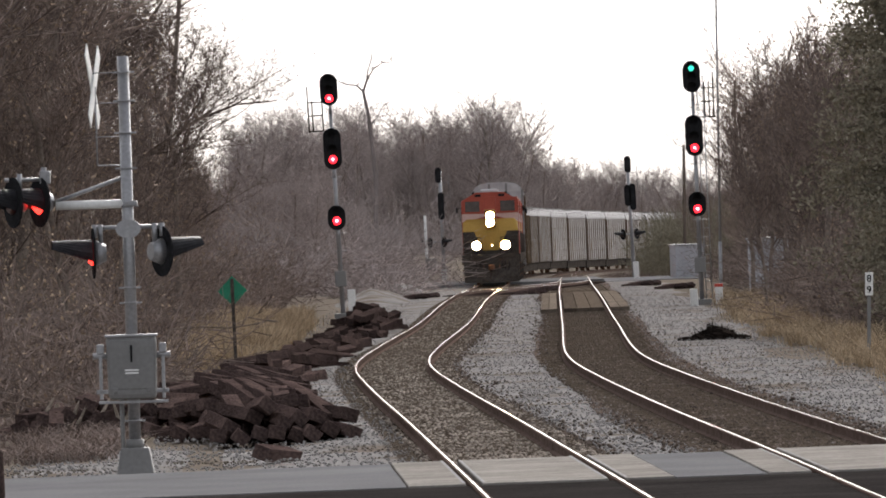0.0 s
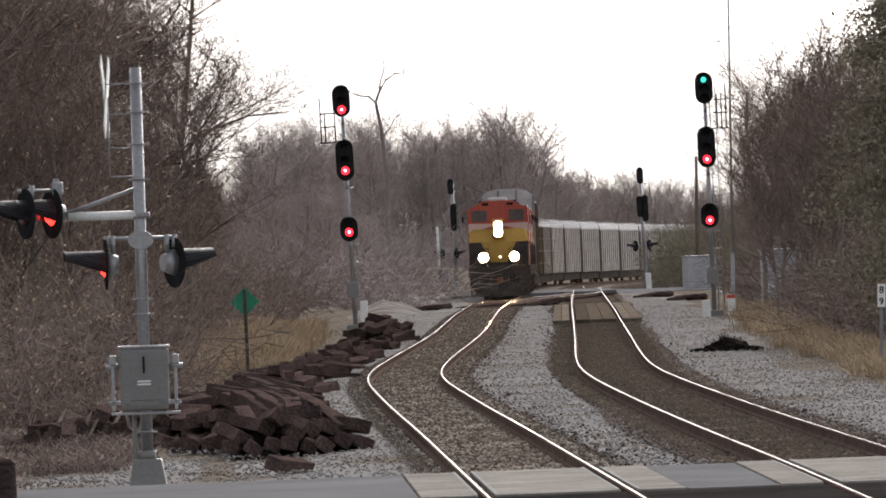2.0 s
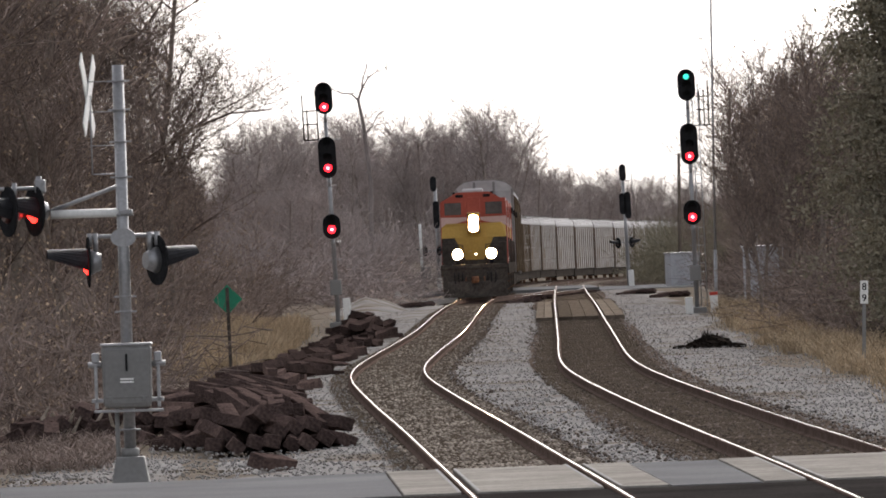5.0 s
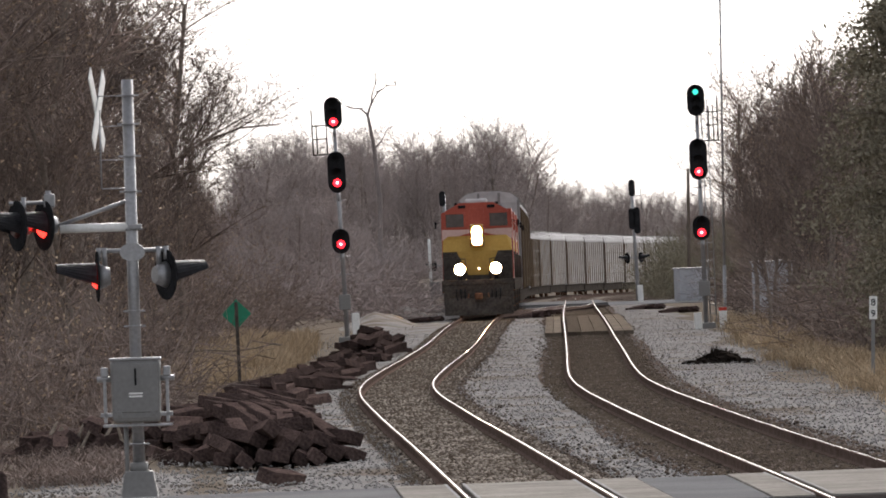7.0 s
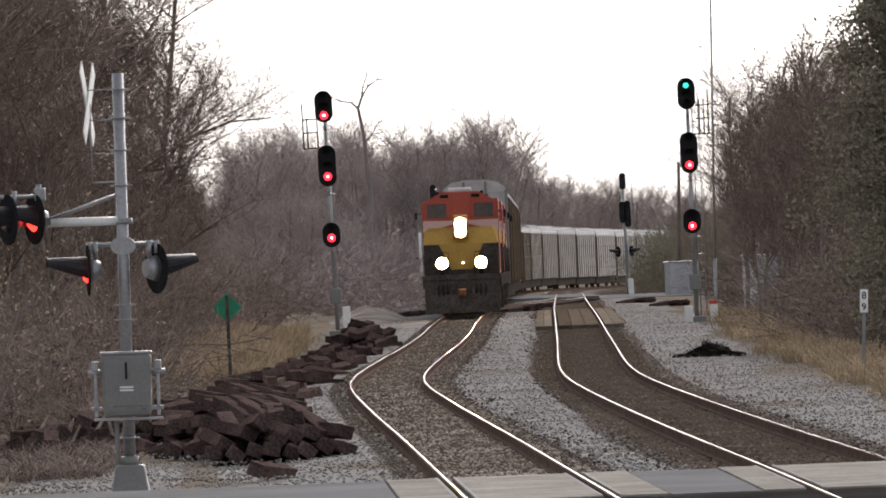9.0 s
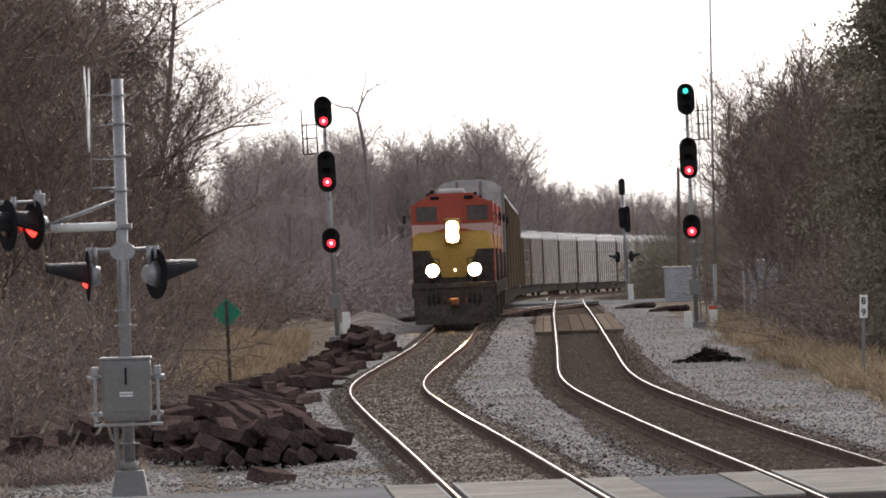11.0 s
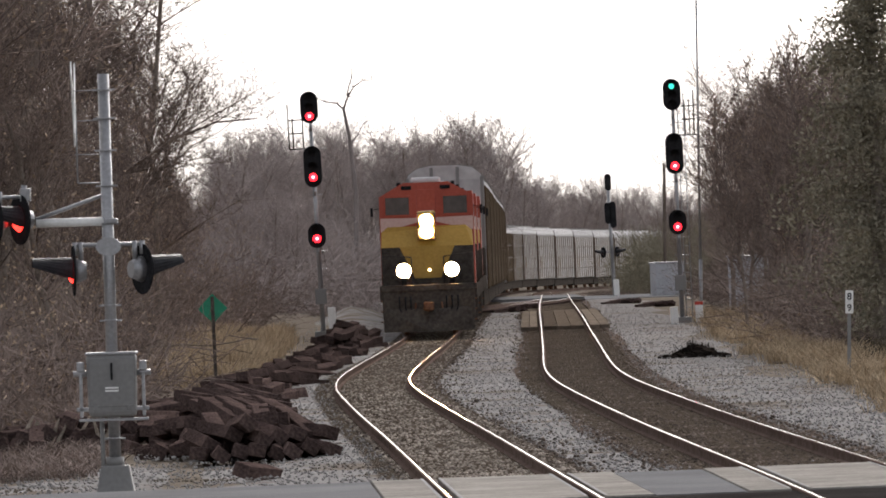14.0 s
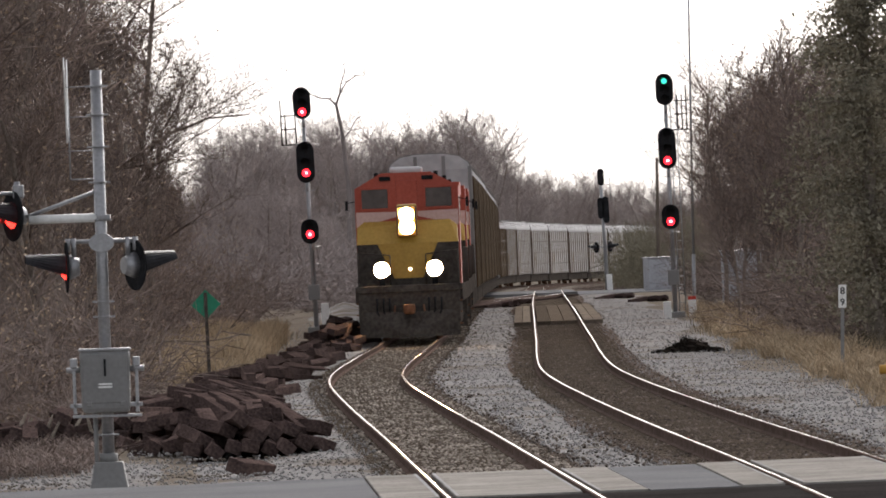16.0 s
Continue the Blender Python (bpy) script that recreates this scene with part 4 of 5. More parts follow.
    for s in (-1, 1):
        bm = bmesh.new()
        box(bm, s * 0.6 - 0.16, s * 0.6 + 0.16, -8.56, -8.5, 4.5, 4.62, 0.02)
        part("number_board", bm, BLACK, cab)
        for k in range(4):
            bm = bmesh.new()
            box(bm, s * 1.28 - 0.2, s * 1.28 + 0.2, -10.95 + 0.06 * k, -10.6, 0.42 + 0.32 * k, 0.46 + 0.32 * k, 0.008)
            part("step", bm, RUST, g)
        for x in (0.55, 0.72, 0.9):
            bm = bmesh.new()
            rod(bm, (s * x, -11.02, 1.2), (s * x, -11.14, 0.85), 0.025, sides=6)
            rod(bm, (s * x, -11.14, 0.85), (s * (x - 0.1), -11.06, 0.6), 0.025, sides=6)
            part("air_hose", bm, BLACK, g)
        for k in range(9):
            bm = bmesh.new()
            y = -5.1 + k * 1.05
            box(bm, s * 1.062 - 0.012, s * 1.062 + 0.012, y - 0.46, y + 0.46, 1.7, 3.9, 0.01)
            part("hood_door", bm, LOCO_YELLOW if k % 3 else LOCO_RED, g)
    bm = bmesh.new()
    box(bm, -1.46, 1.46, -11.06, -10.98, 1.36, 1.56, 0.02)
    part("anticlimber", bm, LOCO_BLACK, g)
    if lit:
        bm = bmesh.new()
        rod(bm, (0.05, -10.09, 2.0), (0.05, -10.07, 2.0), 0.04, sides=10)
        part("marker_light", bm, SMALL_LAMP, g)
    build_bogie(g, -6.7, 3)
    build_bogie(g, 6.7, 3)
    return g


def build_rack():
    g = thing("autorack", "tall enclosed grey autorack wagon with ribbed sides and pale roof", "railway wagon", "autorack wagons")
    L = 13.6
    half = 1.5
    bm = bmesh.new()
    prism(bm, [(-half, 1.02), (half, 1.02), (half, 4.95), (-half, 4.95)], -L, L)
    body = part("body", bm, RACK_SIDE, g)
    bm = bmesh.new()
    prism(bm, [(-half - 0.02, 4.953), (half + 0.02, 4.953), (half + 0.02, 5.1), (1.38, 5.42), (1.05, 5.66), (0.5, 5.76), (-0.5, 5.76), (-1.05, 5.66), (-1.38, 5.42), (-half - 0.02, 5.1)], -L, L)
    roof = part("roof", bm, RACK_ROOF, g, "pale galvanised roof")
    for k in range(10):
        y = -L + 0.12 + k * (2 * L - 0.24) / 9
        bm = bmesh.new()
        prism(bm, [(-1.53, 5.08), (-1.4, 5.44), (-1.06, 5.69), (-0.5, 5.79), (0.5, 5.79), (1.06, 5.69), (1.4, 5.44), (1.53, 5.08)], y - 0.06, y + 0.06)
        part("roof_rib", bm, RACK_POST, roof)
    for s in (-1, 1):
        for k in range(10):
            end = k in (0, 9)
            y = -L + 0.3 + k * (2 * L - 0.6) / 9
            w, o = (0.3, 0.06) if end else (0.09, 0.05)
            bm = bmesh.new()
            box(bm, s * (half + o / 2) - o / 2 + 0.001 * s, s * (half + o / 2) + o / 2 + 0.001 * s, y - w, y + w, 1.0, 4.93)
            part("side_post", bm, END_POST if end else RACK_YELLOW, body)
        bm = bmesh.new()
        for z in (1.95, 2.95, 3.95):
            box(bm, s * (half + 0.01) - 0.012, s * (half + 0.01) + 0.012, -L, L, z - 0.05, z + 0.05)
        tagged(part("side_banding", bm, RACK_POST, body), kind="stuff")
    for e in (-1, 1):
        bm = bmesh.new()
        for x in (-1.42, -0.5, 0.5, 1.42):
            box(bm, x - 0.06, x + 0.06, e * (L + 0.03) - 0.03, e * (L + 0.03) + 0.03, 1.1, 5.3 if abs(x) > 1 else 5.68)
        part("end_door_frame", bm, CAST, g)
        bm = bmesh.new()
        box(bm, -1.35, 1.35, e * (L + 0.004) - 0.014, e * (L + 0.004) + 0.014, 1.2, 5.2)
        part("end_door", bm, RACK_ROOF, g)
        bm = bmesh.new()
        box(bm, -0.15, 0.15, e * (L + 0.25) - 0.35, e * (L + 0.25) + 0.35, 0.7, 0.98, 0.03)
        part("coupler", bm, RUST, g)
        build_bogie(g, e * 9.8, 2, 0.42)
    bm = bmesh.new()
    box(bm, -1.36, 1.36, -L, L, 0.35, 1.017)
    box(bm, -0.35, 0.35, -8, 8, 0.45, 0.8)
    part("underframe", bm, LOCO_BLACK, g)
    return g


TRAIN = []   # each vehicle and the distance of its middle behind the leading end
lead = build_loco("locomotive", True)
TRAIN.append((lead, 11.6))
second = build_loco("locomotive", False)
TRAIN.append((second, 11.6 + 22.9))
TRAIN.append((copy_thing(second, pose(0, 0, 0)), 11.6 + 45.8))
rack = build_rack()
for k in range(31):
    TRAIN.append((rack if k == 0 else copy_thing(rack, pose(0, 0, 0)), 70.0 + 14.2 + k * 28.35))

FRONT, SPEED = 474.0, 13.4


def along(d):
    """Pose on the left-hand line at distance d."""
    d = min(d, 1249.0)
    slope = float(track_a(d + 6) - track_a(d - 6)) / 12
    return pose(float(track_a(d)), d, float(level(d)) + 0.185, 0, 0, -math.degrees(math.atan(slope)))


# ---- heaps of old sleepers ----
def build_ties():
    bm = bmesh.new()
    box(bm, -1.3, 1.3, -0.115, 0.115, -0.09, 0.09, 0.012)
    me_ob = part("railway_tie", bm, OLD_TIE)
    data = me_ob.data
    bm = bmesh.new()
    box(bm, -0.55, 0.55, -0.115, 0.115, -0.09, 0.09, 0.012)
    for v in bm.verts:
        if v.co.x > 0.5:
            v.co.x += 0.12 * noise.noise(v.co * 9)
    short = part("railway_tie", bm, OLD_TIE)
    rng = random.Random(4)
    places = []

    def heap(x, y, w, dep, h, n, turn, spread, shorts=0.2, roll=13):
        for i in range(n):
            u, v = rng.uniform(-1, 1), rng.uniform(-1, 1)
            top = h * max(0.0, 1 - (u * u + v * v) * 0.75)
            z = 0.09 + round(rng.random() ** 0.8 * top / 0.18) * 0.17
            places.append((x + u * w, y + v * dep, z, rng.gauss(0, roll), rng.uniform(-6, 6), turn + rng.gauss(0, spread), rng.random() < shorts))
    # core of the nearest pile, then its tilted upper courses stepping back
    heap(-2.5, 131.4, 0.7, 2.3, 0.66, 40, 94, 7, 0.1)
    heap(-3.35, 136, 0.6, 3.2, 0.42, 28, 88, 9, 0.2)
    for k in range(9):
        for j in range(4):
            if j == 3 and k < 3:
                continue
            places.append((-1.83 - 0.105 * k - 0.265 * j + rng.uniform(-0.02, 0.02), 130.6 + 0.95 * k + rng.uniform(-0.2, 0.2), 0.42 + 0.052 * k - 0.025 * j * (k > 4),
                           rng.gauss(9, 5), -7 + 0.75 * k + rng.uniform(-1, 1), 100 + rng.gauss(0, 1.5), False))
    # ends of the tumbled front course
    for x, y, z, roll, yaw in ((-3.2, 128.9, 0.12, 6, 84), (-3.02, 129.3, 0.3, 33, 97), (-2.88, 128.7, 0.13, 40, 92), (-2.7, 129.4, 0.42, 28, 101), (-2.62, 128.9, 0.15, 20, 88),
                               (-2.5, 129.0, 0.5, 42, 96), (-2.38, 128.6, 0.14, 12, 93), (-2.3, 129.2, 0.34, 36, 99), (-2.12, 128.9, 0.14, 30, 86), (-2.08, 129.4, 0.42, 41, 104),
                               (-1.9, 128.8, 0.14, 38, 95), (-1.84, 129.6, 0.33, 24, 98), (-1.66, 129.2, 0.15, 35, 91), (-1.36, 130.4, 0.17, 22, 108), (-1.4, 130.9, 0.36, 18, 103)):
        places.append((x + 1.3 * math.cos(radians(yaw)) + 0.03, y - 2.0 + 1.3 * math.sin(radians(yaw)), z, roll, rng.uniform(-3, 3), yaw, False))
    # long loose timbers thrown across the back
    for x, y, z, pitch, yaw in ((-3.9, 150, 0.5, -4, 62), (-3.55, 151, 0.42, -3, 66), (-4.1, 158, 0.35, 2, 58), (-4.9, 170, 0.22, -3, 50), (-4.6, 163, 0.2, 3, 70), (-3.9, 188, 0.4, -3, 64)):
        places.append((x, y, z, rng.gauss(0, 10), pitch, yaw, False))
    heap(-5.55, 141, 0.85, 1.6, 0.36, 46, 90, 14, 0.8, 24)
    heap(-4.3, 142, 0.6, 3.0, 0.34, 18, 86, 12, 0.5)
    heap(-3.35, 153, 0.7, 6.0, 0.46, 26, 84, 8)
    heap(-3.6, 178, 0.75, 7.0, 0.3, 32, 82, 10)
    heap(-3.2, 206, 0.6, 12.0, 0.34, 40, 80, 8, 0.1)
    heap(-2.8, 236, 0.55, 14.0, 0.34, 36, 80, 8, 0.1)
    heap(-2.4, 258, 0.55, 5.0, 0.66, 56, 84, 7, 0.1)
    heap(-2.25, 270, 0.62, 5.0, 0.86, 64, 84, 7, 0.1)
    # the far end of the row, too distant to tell apart, is one mass
    far = [p for p in places if p[1] > 196]
    places = [p for p in places if p[1] <= 196]
    unit = np.array([v.co[:] for v in data.vertices])
    quads = [tuple(q.vertices) for q in data.polygons]
    v, f = [], []
    for x, y, z, a, b, c, sh in far:
        m = np.array(pose(x, y, z, a, b, c))
        f += [tuple(i + len(v) for i in q) for q in quads]
        v += list((unit * ((0.45, 1, 1) if sh else (1, 1, 1))) @ m[:3, :3].T + m[:3, 3])
    tagged(raw("railway_ties", v, f, OLD_TIE), "long low row of old dark railway ties beside the track", "railway ties", kind="stuff")
    for i, (x, y, z, a, b, c, sh) in enumerate(places):
        src = short if sh else me_ob
        ob = src if i == 0 and src is me_ob else None
        if ob is None:
            ob = new("railway_tie", src.data)
        ob.matrix_basis = pose(x, y, z, a, b, c)
        tagged(ob, "broken creosoted railway tie thrown on a heap" if sh else "old dark creosoted railway tie on a heap", "railway tie", "heaps of old railway ties")
    short.matrix_basis = pose(-2.2, 117.6, 0.1, 20, 4, 70)
    tagged(short, "broken creosoted railway tie lying on gravel", "railway tie", "heaps of old railway ties")


build_ties()


# ---- heaps, loose stone and grass ----
def build_heaps():
    rng = np.random.default_rng(8)
    bm = bmesh.new()
    for i in range(60):
        a = rng.uniform(0, 6.28)
        r = abs(rng.normal(0, 0.36))
        h = max(0.03, 0.26 * (1 - r / 0.75)) * rng.uniform(0.5, 1.25)
        vs = box(bm, -0.09, 0.09, -0.12, 0.12, -0.05, h, m=pose(min(r, 0.7) * math.cos(a), 1.3 * r * math.sin(a), 0, rng.uniform(-25, 25), rng.uniform(-25, 25), rng.uniform(0, 180)))
    for i in range(90):
        a, r = rng.uniform(0, 6.28), abs(rng.normal(0, 0.34))
        p = (min(r, 0.62) * math.cos(a), r * math.sin(a), 0.02)
        rod(bm, p, (p[0] + rng.normal(0, 0.12), p[1] + rng.normal(0, 0.1), max(0.08, 0.4 * (1 - (r / 0.72) ** 2)) * rng.uniform(0.6, 1.15)), 0.018, 0.004, sides=4)
    g = part("debris_heap", bm, CHAR)
    g.matrix_basis = pose(6.52, 226.5, 0.03) @ Matrix.Diagonal((1.1, 0.9, 0.95, 1))
    tagged(g, "small black heap of charred debris on pale gravel", "debris heap", kind="stuff")
    for name, x, y, w, d, h in (("gravel_mound", -2.85, 376, 2.0, 20, 0.58), ("gravel_mound", -1.9, 425, 1.5, 14, 0.6)):
        v, f = [], []
        n, k = 20, 10
        for j in range(k + 1):
            for i in range(n):
                r, a = j / k, 2 * math.pi * i / n
                z = h * (0.5 + 0.5 * math.cos(math.pi * r)) * (1 + 0.3 * noise.noise((r * 3 * math.cos(a), r * 3 * math.sin(a), 2)))
                yy = y + d * r * math.sin(a)
                v.append((x + w * r * math.cos(a), yy, z - 0.05 + float(level(yy))))
        for j in range(k):
            for i in range(n):
                f.append((j * n + i, j * n + (i + 1) % n, (j + 1) * n + (i + 1) % n, (j + 1) * n + i))
        mound = tagged(raw(name, v, f, GRAVEL), "low mound of grey gravel beside the track", "gravel mound")
        mound.data.polygons.foreach_set("use_smooth", [True] * len(f))
    # loose stones
    ico = bmesh.new()
    bmesh.ops.create_icosphere(ico, subdivisions=1, radius=1.0)
    sv = np.array([v.co[:] for v in ico.verts]) * rng.uniform(0.75, 1.2, (len(ico.verts), 1))
    sf = np.array([[v.index for v in q.verts] for q in ico.faces])
    ico.free()
    def strew(name, n, far, accept, mtl, label, big=0.026):
        pl = []
        while len(pl) < n:
            d = 1.0 / rng.uniform(1.0 / far, 1.0 / 96)
            x = rng.uniform(-4.2 if d > 126 else -5.6, 8.8)
            c = float(track_a(d)) if x < 0.5 * float(track_a(d) + track_b(d)) else float(track_b(d))
            if 84 < d < 108.2 or abs(abs(x - c) - 0.7525) < 0.08 or not accept(x, d, abs(x - c), c):
                continue
            q = rng.uniform(0.011, big)
            pl.append((x, d, (0.04 if x < c - 0.9 and x < 1.2 and d < 330 else 0.02) + q * 0.3 + float(level(d)), rng.uniform(0, 6.28), q, q * rng.uniform(0.5, 0.9)))
        v, f = scatter(sv, sf, pl)
        tagged(bulk(name, v, f, mtl), label, "stones", kind="stuff")
    strew("loose_stones", 25000, 520, lambda x, d, o, c: d > 108.4 and o > (0.9 if x < c and x < 1.5 else 1.3) + 0.3 * noise.noise((d * 0.06, c, 0)) - rng.exponential(0.12), STONE, "loose pale crushed stones on the gravel")
    strew("ballast_stones", 11000, 380, lambda x, d, o, c: o < 1.25 and x < 2.2 and x > c - 0.95, STONE_TAN, "dusty tan ballast stones between the rails", 0.034)
    strew("ballast_stones", 13000, 380, lambda x, d, o, c: o < 1.3 + rng.exponential(0.22) and (x > 2.2 or (o > 0.8 and x > c - 0.95)), STONE_DARK, "oily dark ballast stones round the rails", 0.034)


build_heaps()


def ground_height(x, y):
    c = float(track_a(min(max(y, 60), 1250))) + 1.8
    t = min(1, max(0, (y - 150) / 120))
    return float(level(y)) + t * (min(max(c - 7 - x, 0) * 0.09, 3.2) + min(max(x - c - 9, 0) * 0.06, 2.0)) - 0.1


def build_grass():
    rng = np.random.default_rng(3)

    def tuft(n, h, lean):
        segs = []
        for i in range(n):
            a, b = rng.uniform(0, 6.28), rng.uniform(0.05, lean)
            x, y = rng.normal(0, 0.12, 2)
            hh = h * rng.uniform(0.4, 1)
            m = (x + math.cos(a) * b * 0.35, y + math.sin(a) * b * 0.35, hh * 0.6)
            segs.append((x, y, -0.05, *m, 0.009, 0.007))
            segs.append((*m, x + math.cos(a) * b, y + math.sin(a) * b, hh, 0.007, 0.002))
        return ribbons(segs)
    v, f = tuft(36, 0.6, 0.35)

    def sow(name, n, where, label, mtl=DRY_GRASS):
        pl = []
        while len(pl) < n:
            p = where()
            if p:
                pl.append((p[0], p[1], p[2], rng.uniform(0, 6.28), rng.uniform(0.7, 1.5), rng.uniform(0.5, 1.2) * p[3]))
        a, b = scatter(v, f, pl)
        tagged(bulk(name, a, b, mtl), label, "grass", kind="stuff")

    def right():
        d = rng.uniform(140, 335)
        edge = float(np.interp(d, [146, 192, 258, 310, 340], [7.5, 8.05, 8.4, 9.3, 9.8]))
        x = edge + abs(rng.normal(0, 1.0)) + 0.8 * noise.noise((d * 0.12, 0, 3))
        if noise.noise((d * 0.15, x * 0.9, 8)) < -0.18:
            return None
        return (x, d, float(level(d)), 0.7 + 0.3 * noise.noise((d * 0.2, x, 3)))

    def left():
        d = rng.uniform(203, 300)
        x = -4.15 - abs(rng.normal(0, 1.15)) - (d - 201) * 0.002
        return (x, d, ground_height(x, d) + 0.08, 1.15 + 0.5 * noise.noise((d * 0.09, x * 0.8, 5)))

    def near():
        d = rng.uniform(121, 150)
        return (-4.6 - abs(rng.normal(0, 1.5)), d, 0.0, 0.4)
    sow("dry_grass", 700, right, "tall pale dry grass beside the gravel")
    sow("dry_grass", 900, left, "tall pale dry grass beside the sleeper heaps")
    sow("dry_grass", 200, near, "short trampled brown grass by the crossing mast", TWIG)


build_grass()


# ---- trees ----
def stem(rows, sides=8):
    """One continuous tapered tube through consecutive rows."""
    v, f = [], []
    nodes = [(rows[0][:3], rows[0][6])] + [(r[3:6], r[7]) for r in rows]
    for (x, y, z), r in nodes:
        v += [(x + r * math.cos(6.2832 * k / sides), y + r * math.sin(6.2832 * k / sides), z) for k in range(sides)]
    for i in range(len(nodes) - 1):
        f += [(i * sides + k, i * sides + (k + 1) % sides, (i + 1) * sides + (k + 1) % sides, (i + 1) * sides + k) for k in range(sides)]
    return np.array(v), np.array(f)


def grow(seed, height, spread=0.55, tip=0.011, up=0.25, levels=4):
    """A bare tree: rows for trunk and limbs, and rows for twigs, and twig tips."""
    rng = np.random.default_rng(seed)
    trunk, limbs, twigs, tips = [], [], [], []

    def branch(p, d, length, r, level_):
        n = 5 if level_ == 0 else (4 if level_ == 1 else 3)
        for i in range(n):
            d = d + rng.normal(0, 0.1 + 0.06 * level_, 3)
            d[2] += up * 0.25 * (1 if level_ else 0.6)
            d /= np.linalg.norm(d)
            q = p + d * length / n
            r2 = r * (0.86 if level_ == 0 else 0.74)
            (trunk if level_ == 0 else limbs if level_ < 3 else twigs).append((*p, *q, r, r2))
            if level_ < levels and (level_ > 0 or i >= 1):
                kids = (3, 3, 3, 2)[min(level_, 3)]
                for k in range(kids if level_ else kids + (i > 2)):
                    a = rng.uniform(0, 6.28)
                    side = np.array([math.cos(a), math.sin(a), rng.uniform(0.0, 0.7)])
                    nd = d * (1 - spread) + side * spread
                    nd /= np.linalg.norm(nd)
                    s = p + (q - p) * rng.uniform(0.3, 1)
                    branch(s, nd, length * rng.uniform(0.32, 0.55) * (1.15 - 0.13 * i), max(r2 * 0.58, tip), level_ + 1)
            p, r = q, r2
        if level_ >= levels - 1:
            tips.append(tuple(p))
    branch(np.zeros(3), np.array([0.0, 0.0, 1.0]), height, 0.02 * height * 0.62, 0)
    return trunk, limbs, twigs, tips


def tree_meshes(seed, height, leafy=0, far=False, **kw):
    trunk, limbs, twigs, tips = grow(seed, height, **kw)
    rng = np.random.default_rng(seed + 50)
    tv, tf = stem(trunk)
    if far:
        limbs, twigs = [[(*t[:6], t[6] * 1.7, t[7] * 1.7) for t in q] for q in (limbs, twigs)]
    cv, cf = together(tubes(limbs, 3), ribbons(twigs))
    leaves = None
    if leafy and tips:
        pick = np.array(tips)[rng.integers(0, len(tips), leafy)] + rng.normal(0, 0.16, (leafy, 3))
        leaves = cards(pick, 0.05, rng)
    return (tv, tf), (cv, cf), leaves


def make_tree(name, seed, height, label, leafy=0, far=False, **kw):
    t, c, l = tree_meshes(seed, height, leafy, far, **kw)
    g = thing(name, label, "tree", "bare trees of the woods")
    bulk("trunk", t[0], t[1], BARK, g)
    # far crowns wear the twig colour that has haze painted into it
    crown = tagged(bulk("crown", c[0], c[1], HAZED_TWIG if far else TWIG, g), kind="stuff")
    if l:
        tagged(bulk("leaves", l[0], l[1], DEAD_LEAF, crown), "a few brown dead leaves", kind="stuff")
    return g


def plant(kinds, places, rng):
    """Copies of the given trees at rows of x, y, size."""
    for i, (x, y, s) in enumerate(places):
        k = kinds[i % len(kinds)]
        m = pose(x, y, ground_height(x, y), rng.uniform(-3, 3), rng.uniform(-3, 3), rng.uniform(0, 360))
        ob = copy_thing(k, m)
        ob.scale = (s * rng.uniform(0.9, 1.1), s * rng.uniform(0.9, 1.1), s)
    return


